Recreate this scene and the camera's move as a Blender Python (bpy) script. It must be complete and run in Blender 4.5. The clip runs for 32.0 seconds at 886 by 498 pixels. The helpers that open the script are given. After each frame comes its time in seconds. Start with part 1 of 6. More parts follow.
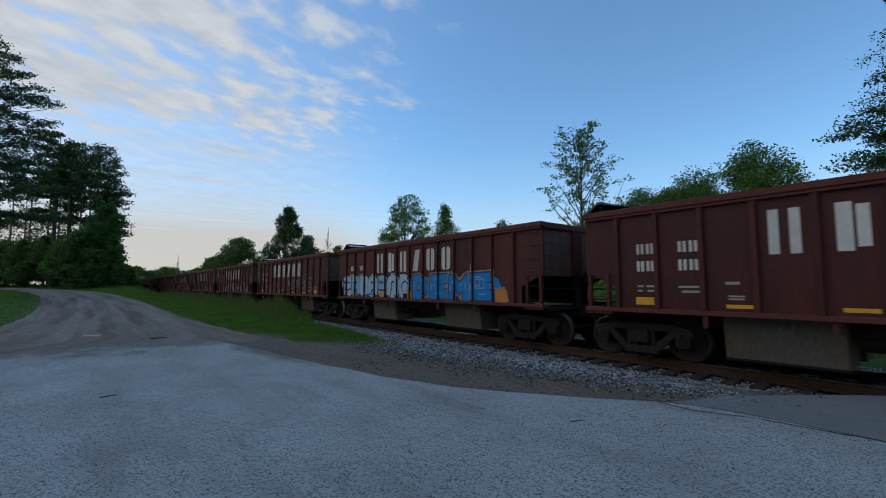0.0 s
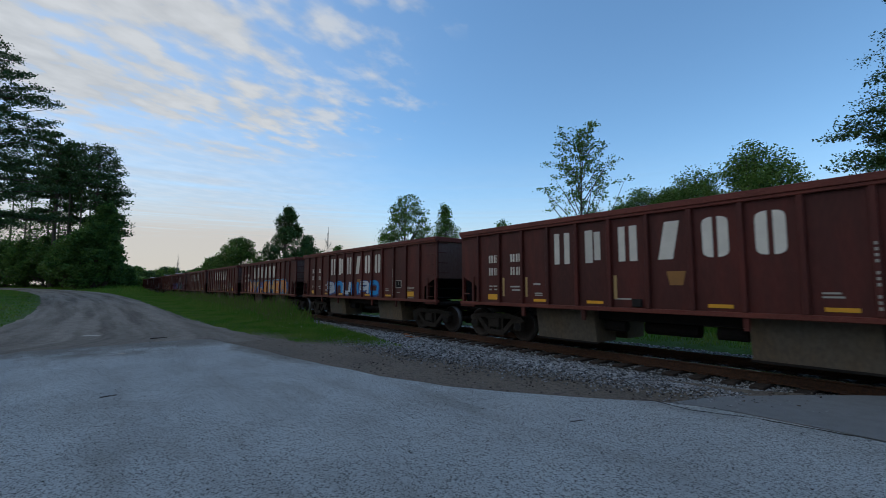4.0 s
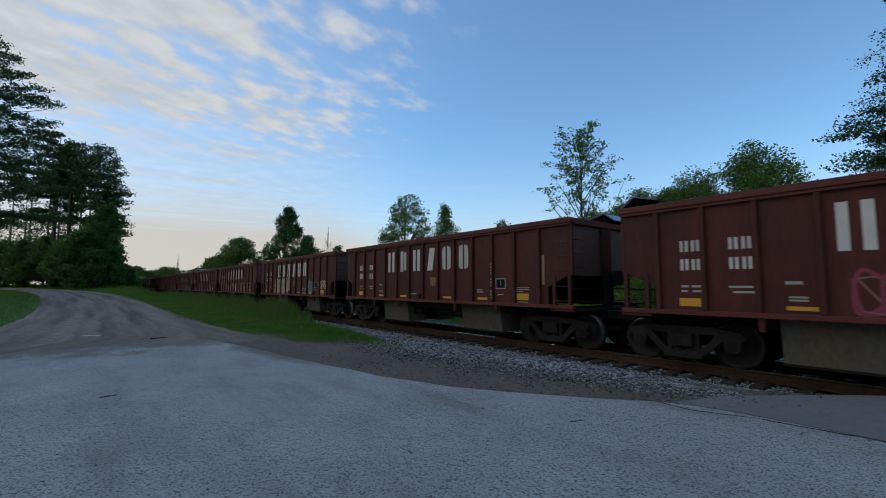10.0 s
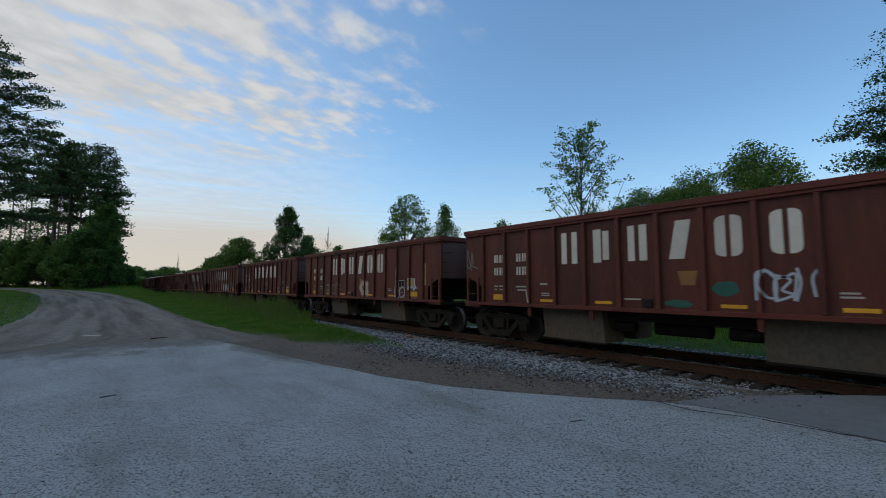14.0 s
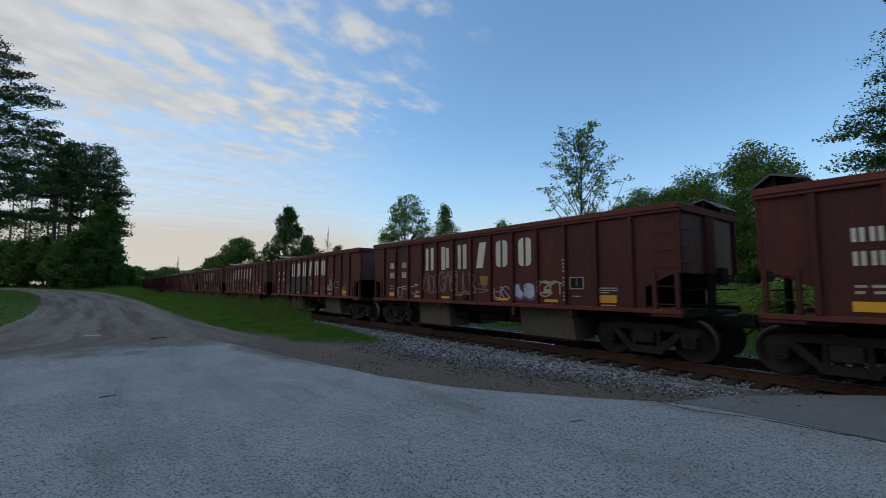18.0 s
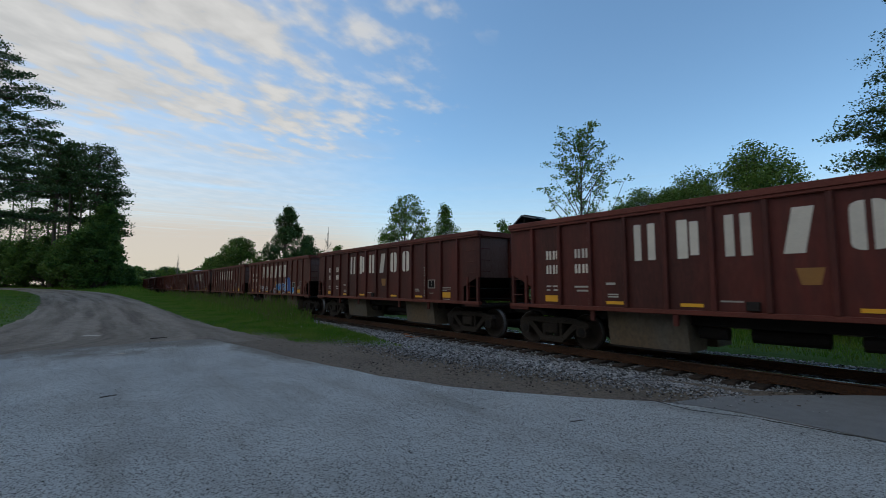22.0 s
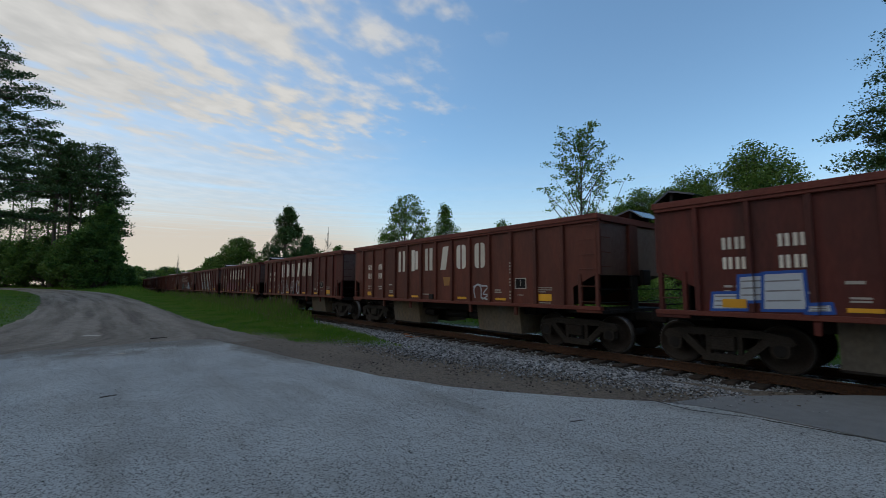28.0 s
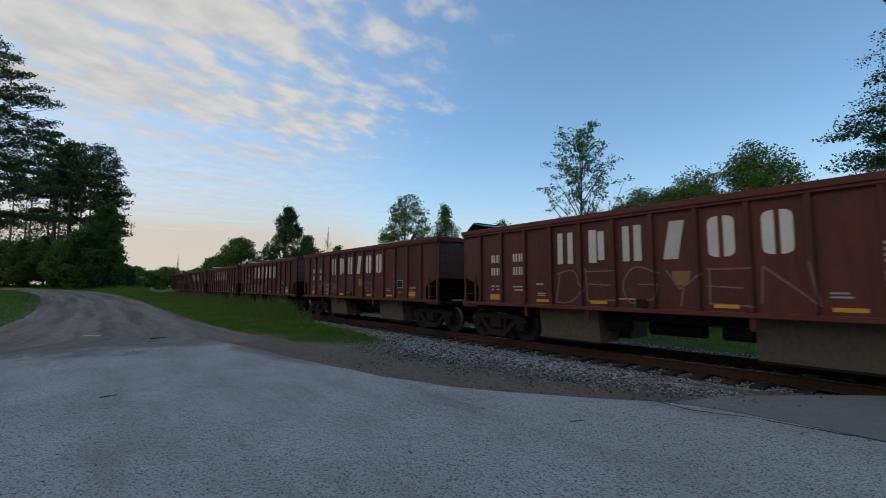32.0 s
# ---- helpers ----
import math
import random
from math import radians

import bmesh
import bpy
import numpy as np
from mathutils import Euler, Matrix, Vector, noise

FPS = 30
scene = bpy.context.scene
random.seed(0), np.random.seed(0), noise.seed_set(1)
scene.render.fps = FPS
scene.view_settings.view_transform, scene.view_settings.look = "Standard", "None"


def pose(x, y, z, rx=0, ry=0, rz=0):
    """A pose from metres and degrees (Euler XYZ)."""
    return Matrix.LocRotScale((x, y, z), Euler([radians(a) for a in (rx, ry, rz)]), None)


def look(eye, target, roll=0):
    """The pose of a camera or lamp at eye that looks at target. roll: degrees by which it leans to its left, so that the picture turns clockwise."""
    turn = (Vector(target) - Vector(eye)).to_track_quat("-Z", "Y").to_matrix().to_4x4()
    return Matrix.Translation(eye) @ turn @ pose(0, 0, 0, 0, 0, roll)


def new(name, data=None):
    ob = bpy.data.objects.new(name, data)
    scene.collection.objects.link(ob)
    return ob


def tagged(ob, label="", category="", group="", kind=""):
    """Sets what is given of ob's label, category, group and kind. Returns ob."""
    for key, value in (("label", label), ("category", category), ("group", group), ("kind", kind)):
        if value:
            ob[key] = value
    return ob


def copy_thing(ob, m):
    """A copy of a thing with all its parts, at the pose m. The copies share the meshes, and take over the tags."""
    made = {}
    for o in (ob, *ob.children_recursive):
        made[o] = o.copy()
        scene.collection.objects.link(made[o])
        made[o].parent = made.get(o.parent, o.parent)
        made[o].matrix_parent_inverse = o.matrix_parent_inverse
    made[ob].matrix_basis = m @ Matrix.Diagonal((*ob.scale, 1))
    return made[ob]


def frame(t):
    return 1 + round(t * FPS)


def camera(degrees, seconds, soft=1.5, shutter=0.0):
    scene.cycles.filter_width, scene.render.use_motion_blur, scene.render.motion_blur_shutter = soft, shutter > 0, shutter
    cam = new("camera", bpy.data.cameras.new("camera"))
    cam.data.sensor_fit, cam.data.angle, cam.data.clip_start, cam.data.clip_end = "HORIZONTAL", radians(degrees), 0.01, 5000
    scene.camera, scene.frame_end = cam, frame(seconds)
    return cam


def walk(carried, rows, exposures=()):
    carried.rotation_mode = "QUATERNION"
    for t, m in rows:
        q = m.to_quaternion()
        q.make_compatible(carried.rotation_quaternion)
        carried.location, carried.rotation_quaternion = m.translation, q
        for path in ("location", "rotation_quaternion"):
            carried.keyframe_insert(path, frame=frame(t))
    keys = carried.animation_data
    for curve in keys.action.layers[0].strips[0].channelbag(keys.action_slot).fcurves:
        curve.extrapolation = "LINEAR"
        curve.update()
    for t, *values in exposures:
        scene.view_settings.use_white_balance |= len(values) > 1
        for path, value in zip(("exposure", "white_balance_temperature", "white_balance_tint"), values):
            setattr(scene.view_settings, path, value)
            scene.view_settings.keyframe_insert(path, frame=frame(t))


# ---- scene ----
# ---- camera ----
LENS = 90.9
RAIL_Z = 0.025            # top of the rails; the road surface is z = 0
NEAR = 8.627              # near side of the train
PITCH = 12.932            # from car to car
CAR_LEN, CAR_WID = 11.73, 3.15
TRACK_Y = NEAR + CAR_WID / 2
cam = camera(LENS, 32.0, 0.5, 0.07)
EYE = (0.0, 0.0, 1.55)
AIM = (-0.78113, 0.61866, 0.0846)
stand = look(EYE, (EYE[0] + AIM[0] * 10, EYE[1] + AIM[1] * 10, EYE[2] + AIM[2] * 10), 0)
EXPOSURE = 0.30
# the clip's white balance drifts a little warmer
walk(cam, [(0.0, stand), (32.0, stand)], [(t, EXPOSURE + 0.04 * min(1.0, t / 20), kelvin, -3) for t, kelvin in (
    (0.0, 5270), (7.0, 5440), (10.0, 5410), (14.0, 5640), (17.0, 5560), (20.0, 5780), (23.0, 5740), (25.0, 5640), (28.0, 5870), (30.0, 6000), (32.0, 5780))])

# ---- light: dusk sky, soft sun lamp set higher than dusk to brighten the ground ----
world = bpy.data.worlds.new("world")
scene.world = world
world.use_nodes = True
wn, wl = world.node_tree.nodes, world.node_tree.links
sky = wn.new("ShaderNodeTexSky")
sky.sky_type = "NISHITA"
sky.sun_disc = False
SUN_UP, SUN_TURN = 42.0, 222.0
sky.sun_elevation = radians(SUN_UP)
sky.sun_rotation = radians(SUN_TURN)
sky.air_density, sky.dust_density, sky.ozone_density = 1.0, 0.5, 1.0
wn["Background"].inputs["Strength"].default_value = 0.135
wl.new(sky.outputs[0], wn["Background"].inputs["Color"])
sun = new("sun", bpy.data.lights.new("sun", "SUN"))
sun.data.energy, sun.data.angle, sun.data.color = 0.9, radians(40), (1.0, 0.96, 0.92)
sun.matrix_world = look((60 * math.sin(radians(SUN_TURN)), 60 * math.cos(radians(SUN_TURN)), 60 * math.tan(radians(SUN_UP))), (0, 0, 0))


# ---- materials ----
def ramp_mix(nt, fac, a, b):
    m = nt.nodes.new("ShaderNodeMix")
    m.data_type = "RGBA"
    for sock, v in ((m.inputs[0], fac), (m.inputs[6], a), (m.inputs[7], b)):
        if isinstance(v, (tuple, list)):
            sock.default_value = (*v, 1)
        elif isinstance(v, (int, float)):
            sock.default_value = v
        else:
            nt.links.new(v, sock)
    return m.outputs[2]


def noise_out(nt, vec, scale, detail=4.0, rough=0.55, lo=0.35, hi=0.65):
    n = nt.nodes.new("ShaderNodeTexNoise")
    n.inputs["Scale"].default_value, n.inputs["Detail"].default_value = scale, detail
    n.inputs["Roughness"].default_value = rough
    nt.links.new(vec, n.inputs["Vector"])
    r = nt.nodes.new("ShaderNodeMapRange")
    r.inputs[1].default_value, r.inputs[2].default_value = lo, hi
    nt.links.new(n.outputs[0], r.inputs[0])
    return r.outputs[0]


def material(name, base, stain, grain, rough=0.8, metal=0.0, big=1.5, fine=30.0, bump=0.2, dist=0.01,
             stretch=(1, 1, 1), scatter=0.0, island=0.0, amount=0.7, grain_amount=0.5, spec=0.3,
             mid=0.0, mid_col=(0, 0, 0), mid_amount=0.5, mid_lo=0.42, mid_hi=0.62, cracks=0.0, dusty=None, tracks=0.0, track_col=(0, 0, 0), swept=0.0, swept_col=(0, 0, 0)):
    """A surface with stains and grain: base colour, a stain colour at the large scale, a grain colour at the fine one."""
    m = bpy.data.materials.new(name)
    m.use_nodes = True
    nt = m.node_tree
    bsdf = nt.nodes["Principled BSDF"]
    co = nt.nodes.new("ShaderNodeTexCoord")
    mp = nt.nodes.new("ShaderNodeMapping")
    mp.inputs["Scale"].default_value = stretch
    nt.links.new(co.outputs["Object"], mp.inputs["Vector"])
    vec = mp.outputs[0]
    info = nt.nodes.new("ShaderNodeObjectInfo")
    if scatter:
        sc = nt.nodes.new("ShaderNodeVectorMath")
        sc.operation = "SCALE"
        sc.inputs[0].default_value = (37.0, 19.0, 53.0)
        nt.links.new(info.outputs["Random"], sc.inputs["Scale"])
        ad = nt.nodes.new("ShaderNodeVectorMath")
        nt.links.new(vec, ad.inputs[0])
        nt.links.new(sc.outputs[0], ad.inputs[1])
        vec = ad.outputs[0]
    f1 = noise_out(nt, vec, big, 5.0)
    f2 = noise_out(nt, vec, fine, 3.0, 0.6)

    def scaled(out, k):
        x = nt.nodes.new("ShaderNodeMath")
        x.operation = "MULTIPLY"
        nt.links.new(out, x.inputs[0])
        x.inputs[1].default_value = k
        return x.outputs[0]
    col = ramp_mix(nt, scaled(f1, amount), base, stain)
    col = ramp_mix(nt, scaled(f2, grain_amount), col, grain)
    height = f2
    if mid:
        f3 = noise_out(nt, vec, mid, 3.0, 0.6, mid_lo, mid_hi)
        col = ramp_mix(nt, scaled(f3, mid_amount), col, mid_col)
        both = nt.nodes.new("ShaderNodeMath")
        nt.links.new(f2, both.inputs[0])
        nt.links.new(f3, both.inputs[1])
        height = both.outputs[0]
    if cracks:
        wv = nt.nodes.new("ShaderNodeTexNoise")
        wv.inputs["Scale"].default_value, wv.inputs["Detail"].default_value = 2.0, 5.0
        nt.links.new(vec, wv.inputs["Vector"])
        bend = nt.nodes.new("ShaderNodeVectorMath")
        bend.operation = "MULTIPLY_ADD"
        nt.links.new(wv.outputs["Color"], bend.inputs[0])
        bend.inputs[1].default_value = (0.9, 0.9, 0.9)
        nt.links.new(vec, bend.inputs[2])
        vo = nt.nodes.new("ShaderNodeTexVoronoi")
        vo.feature = "DISTANCE_TO_EDGE"
        vo.inputs["Scale"].default_value = cracks
        nt.links.new(bend.outputs[0], vo.inputs["Vector"])
        line = nt.nodes.new("ShaderNodeMapRange")
        line.inputs[1].default_value, line.inputs[2].default_value, line.inputs[3].default_value, line.inputs[4].default_value = 0.0, 0.012, 0.85, 0.0
        nt.links.new(vo.outputs["Distance"], line.inputs[0])
        some = nt.nodes.new("ShaderNodeMath")
        some.operation = "MULTIPLY"
        nt.links.new(line.outputs[0], some.inputs[0])
        nt.links.new(noise_out(nt, vec, 0.45, 2.0, 0.5, 0.5, 0.6), some.inputs[1])
        col = ramp_mix(nt, some.outputs[0], col, (0.05, 0.048, 0.045))
    if swept:
        # long streaks where turning wheels have swept the grit
        turn = nt.nodes.new("ShaderNodeMapping")
        turn.inputs["Rotation"].default_value = (0, 0, radians(-14))
        turn.inputs["Scale"].default_value = (0.16, 1.5, 1.0)
        nt.links.new(co.outputs["Object"], turn.inputs["Vector"])
        band = scaled(noise_out(nt, turn.outputs[0], 1.0, 6.0, 0.62, 0.47, 0.70), swept)
        patchy = nt.nodes.new("ShaderNodeMath")
        patchy.operation = "MULTIPLY"
        nt.links.new(band, patchy.inputs[0])
        nt.links.new(noise_out(nt, vec, 0.5, 3.0, 0.6, 0.40, 0.60), patchy.inputs[1])
        col = ramp_mix(nt, patchy.outputs[0], col, swept_col)
    if dusty:
        # earth carried in over the broken edges of the asphalt
        xyz = nt.nodes.new("ShaderNodeSeparateXYZ")
        nt.links.new(co.outputs["Object"], xyz.inputs[0])

        def calc(op, a, b, c=0.0):
            k = nt.nodes.new("ShaderNodeMath")
            k.operation = op
            for s, v in zip(k.inputs, (a, b, c)):
                if isinstance(v, (int, float)):
                    s.default_value = v
                else:
                    nt.links.new(v, s)
            return k.outputs[0]

        def ease(v, a, b):
            k = nt.nodes.new("ShaderNodeMapRange")
            k.interpolation_type = "SMOOTHSTEP"
            k.inputs[1].default_value, k.inputs[2].default_value = a, b
            nt.links.new(v, k.inputs[0])
            return k.outputs[0]
        brink = calc("MAXIMUM", calc("MULTIPLY_ADD", xyz.outputs[0], 0.08, 4.35), calc("MULTIPLY_ADD", xyz.outputs[0], 0.8, 8.25))
        rim = ease(calc("SUBTRACT", xyz.outputs[1], brink), -1.5, 0.1)
        tail = ease(xyz.outputs[0], -9.5, -15.2)
        worn = calc("ADD", noise_out(nt, vec, 0.75, 8.0, 0.74, 0.34, 0.66), calc("MULTIPLY_ADD", calc("MAXIMUM", calc("MULTIPLY", rim, calc("MULTIPLY_ADD", ease(xyz.outputs[0], -6.5, -10.5), 0.75, 0.3)), tail), 1.55, -0.98))
        col = ramp_mix(nt, calc("MULTIPLY", ease(worn, 0.0, 0.95), 0.80), col, dusty)
    if tracks:
        along = nt.nodes.new("ShaderNodeMapping")
        along.inputs["Scale"].default_value = (7.0, 0.06, 1.0)
        nt.links.new(co.outputs["UV"], along.inputs["Vector"])
        col = ramp_mix(nt, scaled(noise_out(nt, along.outputs[0], 1.0, 3.0, 0.6, 0.42, 0.62), tracks), col, track_col)
    if island or scatter:
        geo = nt.nodes.new("ShaderNodeNewGeometry")
        hs = nt.nodes.new("ShaderNodeHueSaturation")
        r = nt.nodes.new("ShaderNodeMapRange")
        k = island or 0.12
        r.inputs[3].default_value, r.inputs[4].default_value = 1 - k, 1 + k
        nt.links.new(geo.outputs["Random Per Island"] if island else info.outputs["Random"], r.inputs[0])
        nt.links.new(r.outputs[0], hs.inputs["Value"])
        nt.links.new(col, hs.inputs["Color"])
        col = hs.outputs[0]
    nt.links.new(col, bsdf.inputs["Base Color"])
    bsdf.inputs["Roughness"].default_value = rough
    bsdf.inputs["Metallic"].default_value = metal
    bsdf.inputs["Specular IOR Level"].default_value = spec
    if bump:
        bp = nt.nodes.new("ShaderNodeBump")
        bp.inputs["Strength"].default_value, bp.inputs["Distance"].default_value = bump, dist
        nt.links.new(height, bp.inputs["Height"])
        nt.links.new(bp.outputs[0], bsdf.inputs["Normal"])
    return m


def leafy(name, a, b, c, light=0.25):
    """Leaves: three greens by leaf, a little light shining through."""
    m = bpy.data.materials.new(name)
    m.use_nodes = True
    nt = m.node_tree
    out, bsdf = nt.nodes["Material Output"], nt.nodes["Principled BSDF"]
    geo = nt.nodes.new("ShaderNodeNewGeometry")
    co = nt.nodes.new("ShaderNodeTexCoord")
    f = noise_out(nt, co.outputs["Object"], 0.9, 3.0, 0.5, 0.40, 0.60)
    col = ramp_mix(nt, geo.outputs["Random Per Island"], a, b)
    col = ramp_mix(nt, f, col, c)
    nt.links.new(col, bsdf.inputs["Base Color"])
    bsdf.inputs["Roughness"].default_value = 0.6
    bsdf.inputs["Specular IOR Level"].default_value = 0.25
    tr = nt.nodes.new("ShaderNodeBsdfTranslucent")
    nt.links.new(col, tr.inputs["Color"])
    mix = nt.nodes.new("ShaderNodeMixShader")
    mix.inputs[0].default_value = light
    nt.links.new(bsdf.outputs[0], mix.inputs[1])
    nt.links.new(tr.outputs[0], mix.inputs[2])
    nt.links.new(mix.outputs[0], out.inputs["Surface"])
    return m


def paint(name, col, rough=0.6, worn=0.25):
    dark = tuple(c * 0.55 + 0.02 for c in col)
    return material(name, col, dark, dark, rough, 0, 3.0, 40.0, 0.05, 0.002, scatter=1.0, amount=worn, grain_amount=worn * 0.7)


M_PAINT = material("oxide_red_paint", (0.094, 0.0142, 0.0088), (0.034, 0.0082, 0.0060), (0.120, 0.031, 0.019), 0.62, 0.0, 0.8, 26.0,
                   0.10, 0.006, (1, 1, 0.22), 1.0, amount=0.95, grain_amount=0.35, mid=5.0, mid_col=(0.048, 0.0118, 0.0084), mid_amount=0.5, spec=0.32)
M_BROWN = material("faded_brown_red_paint", (0.120, 0.028, 0.0155), (0.052, 0.0155, 0.0100), (0.142, 0.046, 0.028), 0.62, 0.0, 0.8, 26.0,
                   0.10, 0.006, (1, 1, 0.22), 1.0, amount=0.95, grain_amount=0.35, mid=5.0, mid_col=(0.066, 0.0195, 0.0125), mid_amount=0.5, spec=0.32)
# worn red, with the light on the rim's top painted in as brighter colour
M_RIM = material("worn_toplit_red_paint", (0.125, 0.030, 0.020), (0.065, 0.017, 0.0125), (0.16, 0.058, 0.042), 0.58, 0, 1.4, 40.0, 0.12, 0.005,
                 scatter=1.0, spec=0.2)
M_ENDS = material("dusty_end_sheet", (0.135, 0.072, 0.055), (0.064, 0.030, 0.023), (0.18, 0.122, 0.098), 0.50, 0, 1.3, 24.0, 0.1, 0.005,
                  (1, 1, 0.3), 1.0, spec=0.45)
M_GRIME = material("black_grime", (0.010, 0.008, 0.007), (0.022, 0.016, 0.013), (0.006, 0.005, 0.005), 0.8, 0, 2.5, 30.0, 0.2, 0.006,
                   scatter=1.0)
M_TRUCK = material("dusty_cast_steel", (0.027, 0.0215, 0.0175), (0.011, 0.009, 0.008), (0.066, 0.054, 0.043), 0.8, 0.0, 3.0, 40.0, 0.25,
                   0.006, scatter=1.0, spec=0.12)
M_CHUTE = material("dusty_hopper_steel", (0.135, 0.118, 0.094), (0.165, 0.108, 0.052), (0.055, 0.047, 0.039), 0.8, 0.0, 1.1, 18.0, 0.15, 0.006,
                   (1, 1, 0.5), 1.0, amount=0.7)
M_WHEEL = material("wheel_steel", (0.030, 0.023, 0.019), (0.015, 0.012, 0.010), (0.055, 0.042, 0.033), 0.75, 0.0, 4.0, 40.0, 0.15, 0.004, spec=0.15)
M_TREAD = material("bright_tread", (0.15, 0.145, 0.14), (0.09, 0.086, 0.083), (0.2, 0.2, 0.2), 0.4, 0.8, 6.0, 60.0, 0.05, 0.002)
M_WHITE = paint("white_lettering", (0.66, 0.60, 0.51), 0.6, 0.3)
M_STENCIL = paint("grey_stencil", (0.42, 0.38, 0.33), 0.7, 0.4)
M_YELLOW = paint("yellow_reflector", (0.72, 0.36, 0.02), 0.45, 0.25)
M_ORANGE = paint("orange_notice", (0.30, 0.145, 0.035), 0.6, 0.4)
M_BLACK = material("black_panel", (0.012, 0.012, 0.013), (0.03, 0.028, 0.027), (0.008, 0.008, 0.008), 0.85, 0, 3.0, 40.0, 0.05, 0.002, spec=0.08)
M_SOLAR = material("solar_glass", (0.012, 0.014, 0.022), (0.03, 0.03, 0.04), (0.01, 0.01, 0.02), 0.15, 0.0, 2.0, 20.0, 0.0, spec=0.6)
M_ALU = material("aluminium_frame", (0.11, 0.115, 0.125), (0.05, 0.052, 0.058), (0.2, 0.2, 0.21), 0.4, 0.3, 3.0, 40.0, 0.05, 0.002)
# rust browns, darkened to hold the shadow the train casts on rails
M_RAIL = material("rusty_rail_in_shade", (0.046, 0.023, 0.014), (0.018, 0.012, 0.009), (0.13, 0.056, 0.021), 0.85, 0.0, 1.2, 40.0, 0.2, 0.004)
M_RUST = material("bright_rust", (0.16, 0.065, 0.028), (0.09, 0.04, 0.022), (0.22, 0.09, 0.035), 0.9, 0, 4.0, 50.0, 0.3, 0.005)
M_HEAD = material("polished_rail_head", (0.50, 0.50, 0.51), (0.36, 0.36, 0.37), (0.55, 0.55, 0.56), 0.25, 0.9, 1.0, 30.0, 0.03, 0.002)
M_TIE = material("creosoted_wood", (0.034, 0.025, 0.020), (0.02, 0.016, 0.014), (0.07, 0.052, 0.04), 0.9, 0, 2.0, 30.0, 0.4, 0.01,
                 (0.4, 4, 4), 1.0)
M_STONE = material("ballast_stone", (0.175, 0.176, 0.180), (0.098, 0.096, 0.096), (0.25, 0.25, 0.255), 0.9, 0, 0.6, 30.0, 0.2, 0.006, island=0.9)
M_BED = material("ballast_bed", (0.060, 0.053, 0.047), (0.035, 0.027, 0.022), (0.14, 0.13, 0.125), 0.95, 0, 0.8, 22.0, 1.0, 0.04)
M_CHIP = material("coarse_asphalt", (0.66, 0.705, 0.72), (0.40, 0.42, 0.42), (0.95, 0.98, 1.0), 0.9, 0, 0.9, 110.0, 1.0, 0.02,
                  amount=0.7, grain_amount=0.6, mid=54.0, mid_col=(0.05, 0.054, 0.056), mid_amount=0.82, mid_lo=0.50, mid_hi=0.64, dusty=(0.235, 0.21, 0.18),
                  swept=0.55, swept_col=(0.25, 0.235, 0.208))
M_SMOOTH = material("smooth_asphalt", (0.165, 0.170, 0.173), (0.132, 0.134, 0.134), (0.225, 0.23, 0.233), 0.85, 0, 0.6, 90.0, 0.4, 0.008, mid=6.0, mid_col=(0.125, 0.127, 0.128), mid_amount=0.4)
M_DIRT = material("packed_dirt", (0.152, 0.126, 0.099), (0.09, 0.073, 0.057), (0.27, 0.232, 0.19), 0.95, 0, 0.5, 30.0, 0.9, 0.025,
                  amount=0.75, grain_amount=0.5, mid=11.0, mid_col=(0.062, 0.050, 0.040), mid_amount=0.75, mid_lo=0.50, mid_hi=0.70)
M_ROAD = material("rutted_dirt", (0.225, 0.200, 0.168), (0.155, 0.134, 0.11), (0.30, 0.272, 0.238), 0.95, 0, 0.3, 22.0, 0.8, 0.02,
                  amount=0.6, grain_amount=0.4, mid=4.0, mid_col=(0.12, 0.105, 0.088), mid_amount=0.45, tracks=0.9, track_col=(0.092, 0.077, 0.062))
M_SOIL = material("grassy_soil", (0.042, 0.092, 0.010), (0.030, 0.062, 0.009), (0.066, 0.112, 0.018), 0.95, 0, 0.25, 14.0, 0.7, 0.05)
M_PEBBLE = material("dark_pebble", (0.055, 0.054, 0.054), (0.035, 0.034, 0.034), (0.11, 0.108, 0.105), 0.9, 0, 5.0, 60.0, 0.2, 0.005, island=0.5)
M_CLOD = material("dirt_clod", (0.075, 0.062, 0.050), (0.05, 0.041, 0.033), (0.15, 0.13, 0.11), 0.95, 0, 3.0, 60.0, 0.3, 0.005, island=0.6)
M_GRASS = leafy("grass", (0.050, 0.130, 0.009), (0.105, 0.215, 0.018), (0.14, 0.20, 0.030), 0.4)
M_STRAW = leafy("seed_heads", (0.215, 0.155, 0.085), (0.15, 0.115, 0.06), (0.105, 0.115, 0.04), 0.35)
M_LEAF = leafy("maple_leaves", (0.042, 0.10, 0.016), (0.105, 0.185, 0.034), (0.165, 0.235, 0.046), 0.4)
# brighter copy of the leaf greens: light on the shrubs put into the colour
M_SHRUB = leafy("sunlit_shrub_leaves", (0.06, 0.135, 0.020), (0.15, 0.25, 0.045), (0.24, 0.32, 0.062), 0.45)
M_LEAF2 = leafy("dark_leaves", (0.035, 0.08, 0.026), (0.06, 0.115, 0.032), (0.075, 0.12, 0.03), 0.3)
# darker greens with the shade among the pines put into the colour
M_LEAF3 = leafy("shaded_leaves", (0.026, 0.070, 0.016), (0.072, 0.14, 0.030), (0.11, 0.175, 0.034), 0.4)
M_NEEDLE = leafy("pine_needles", (0.026, 0.062, 0.022), (0.048, 0.092, 0.030), (0.064, 0.098, 0.030), 0.2)
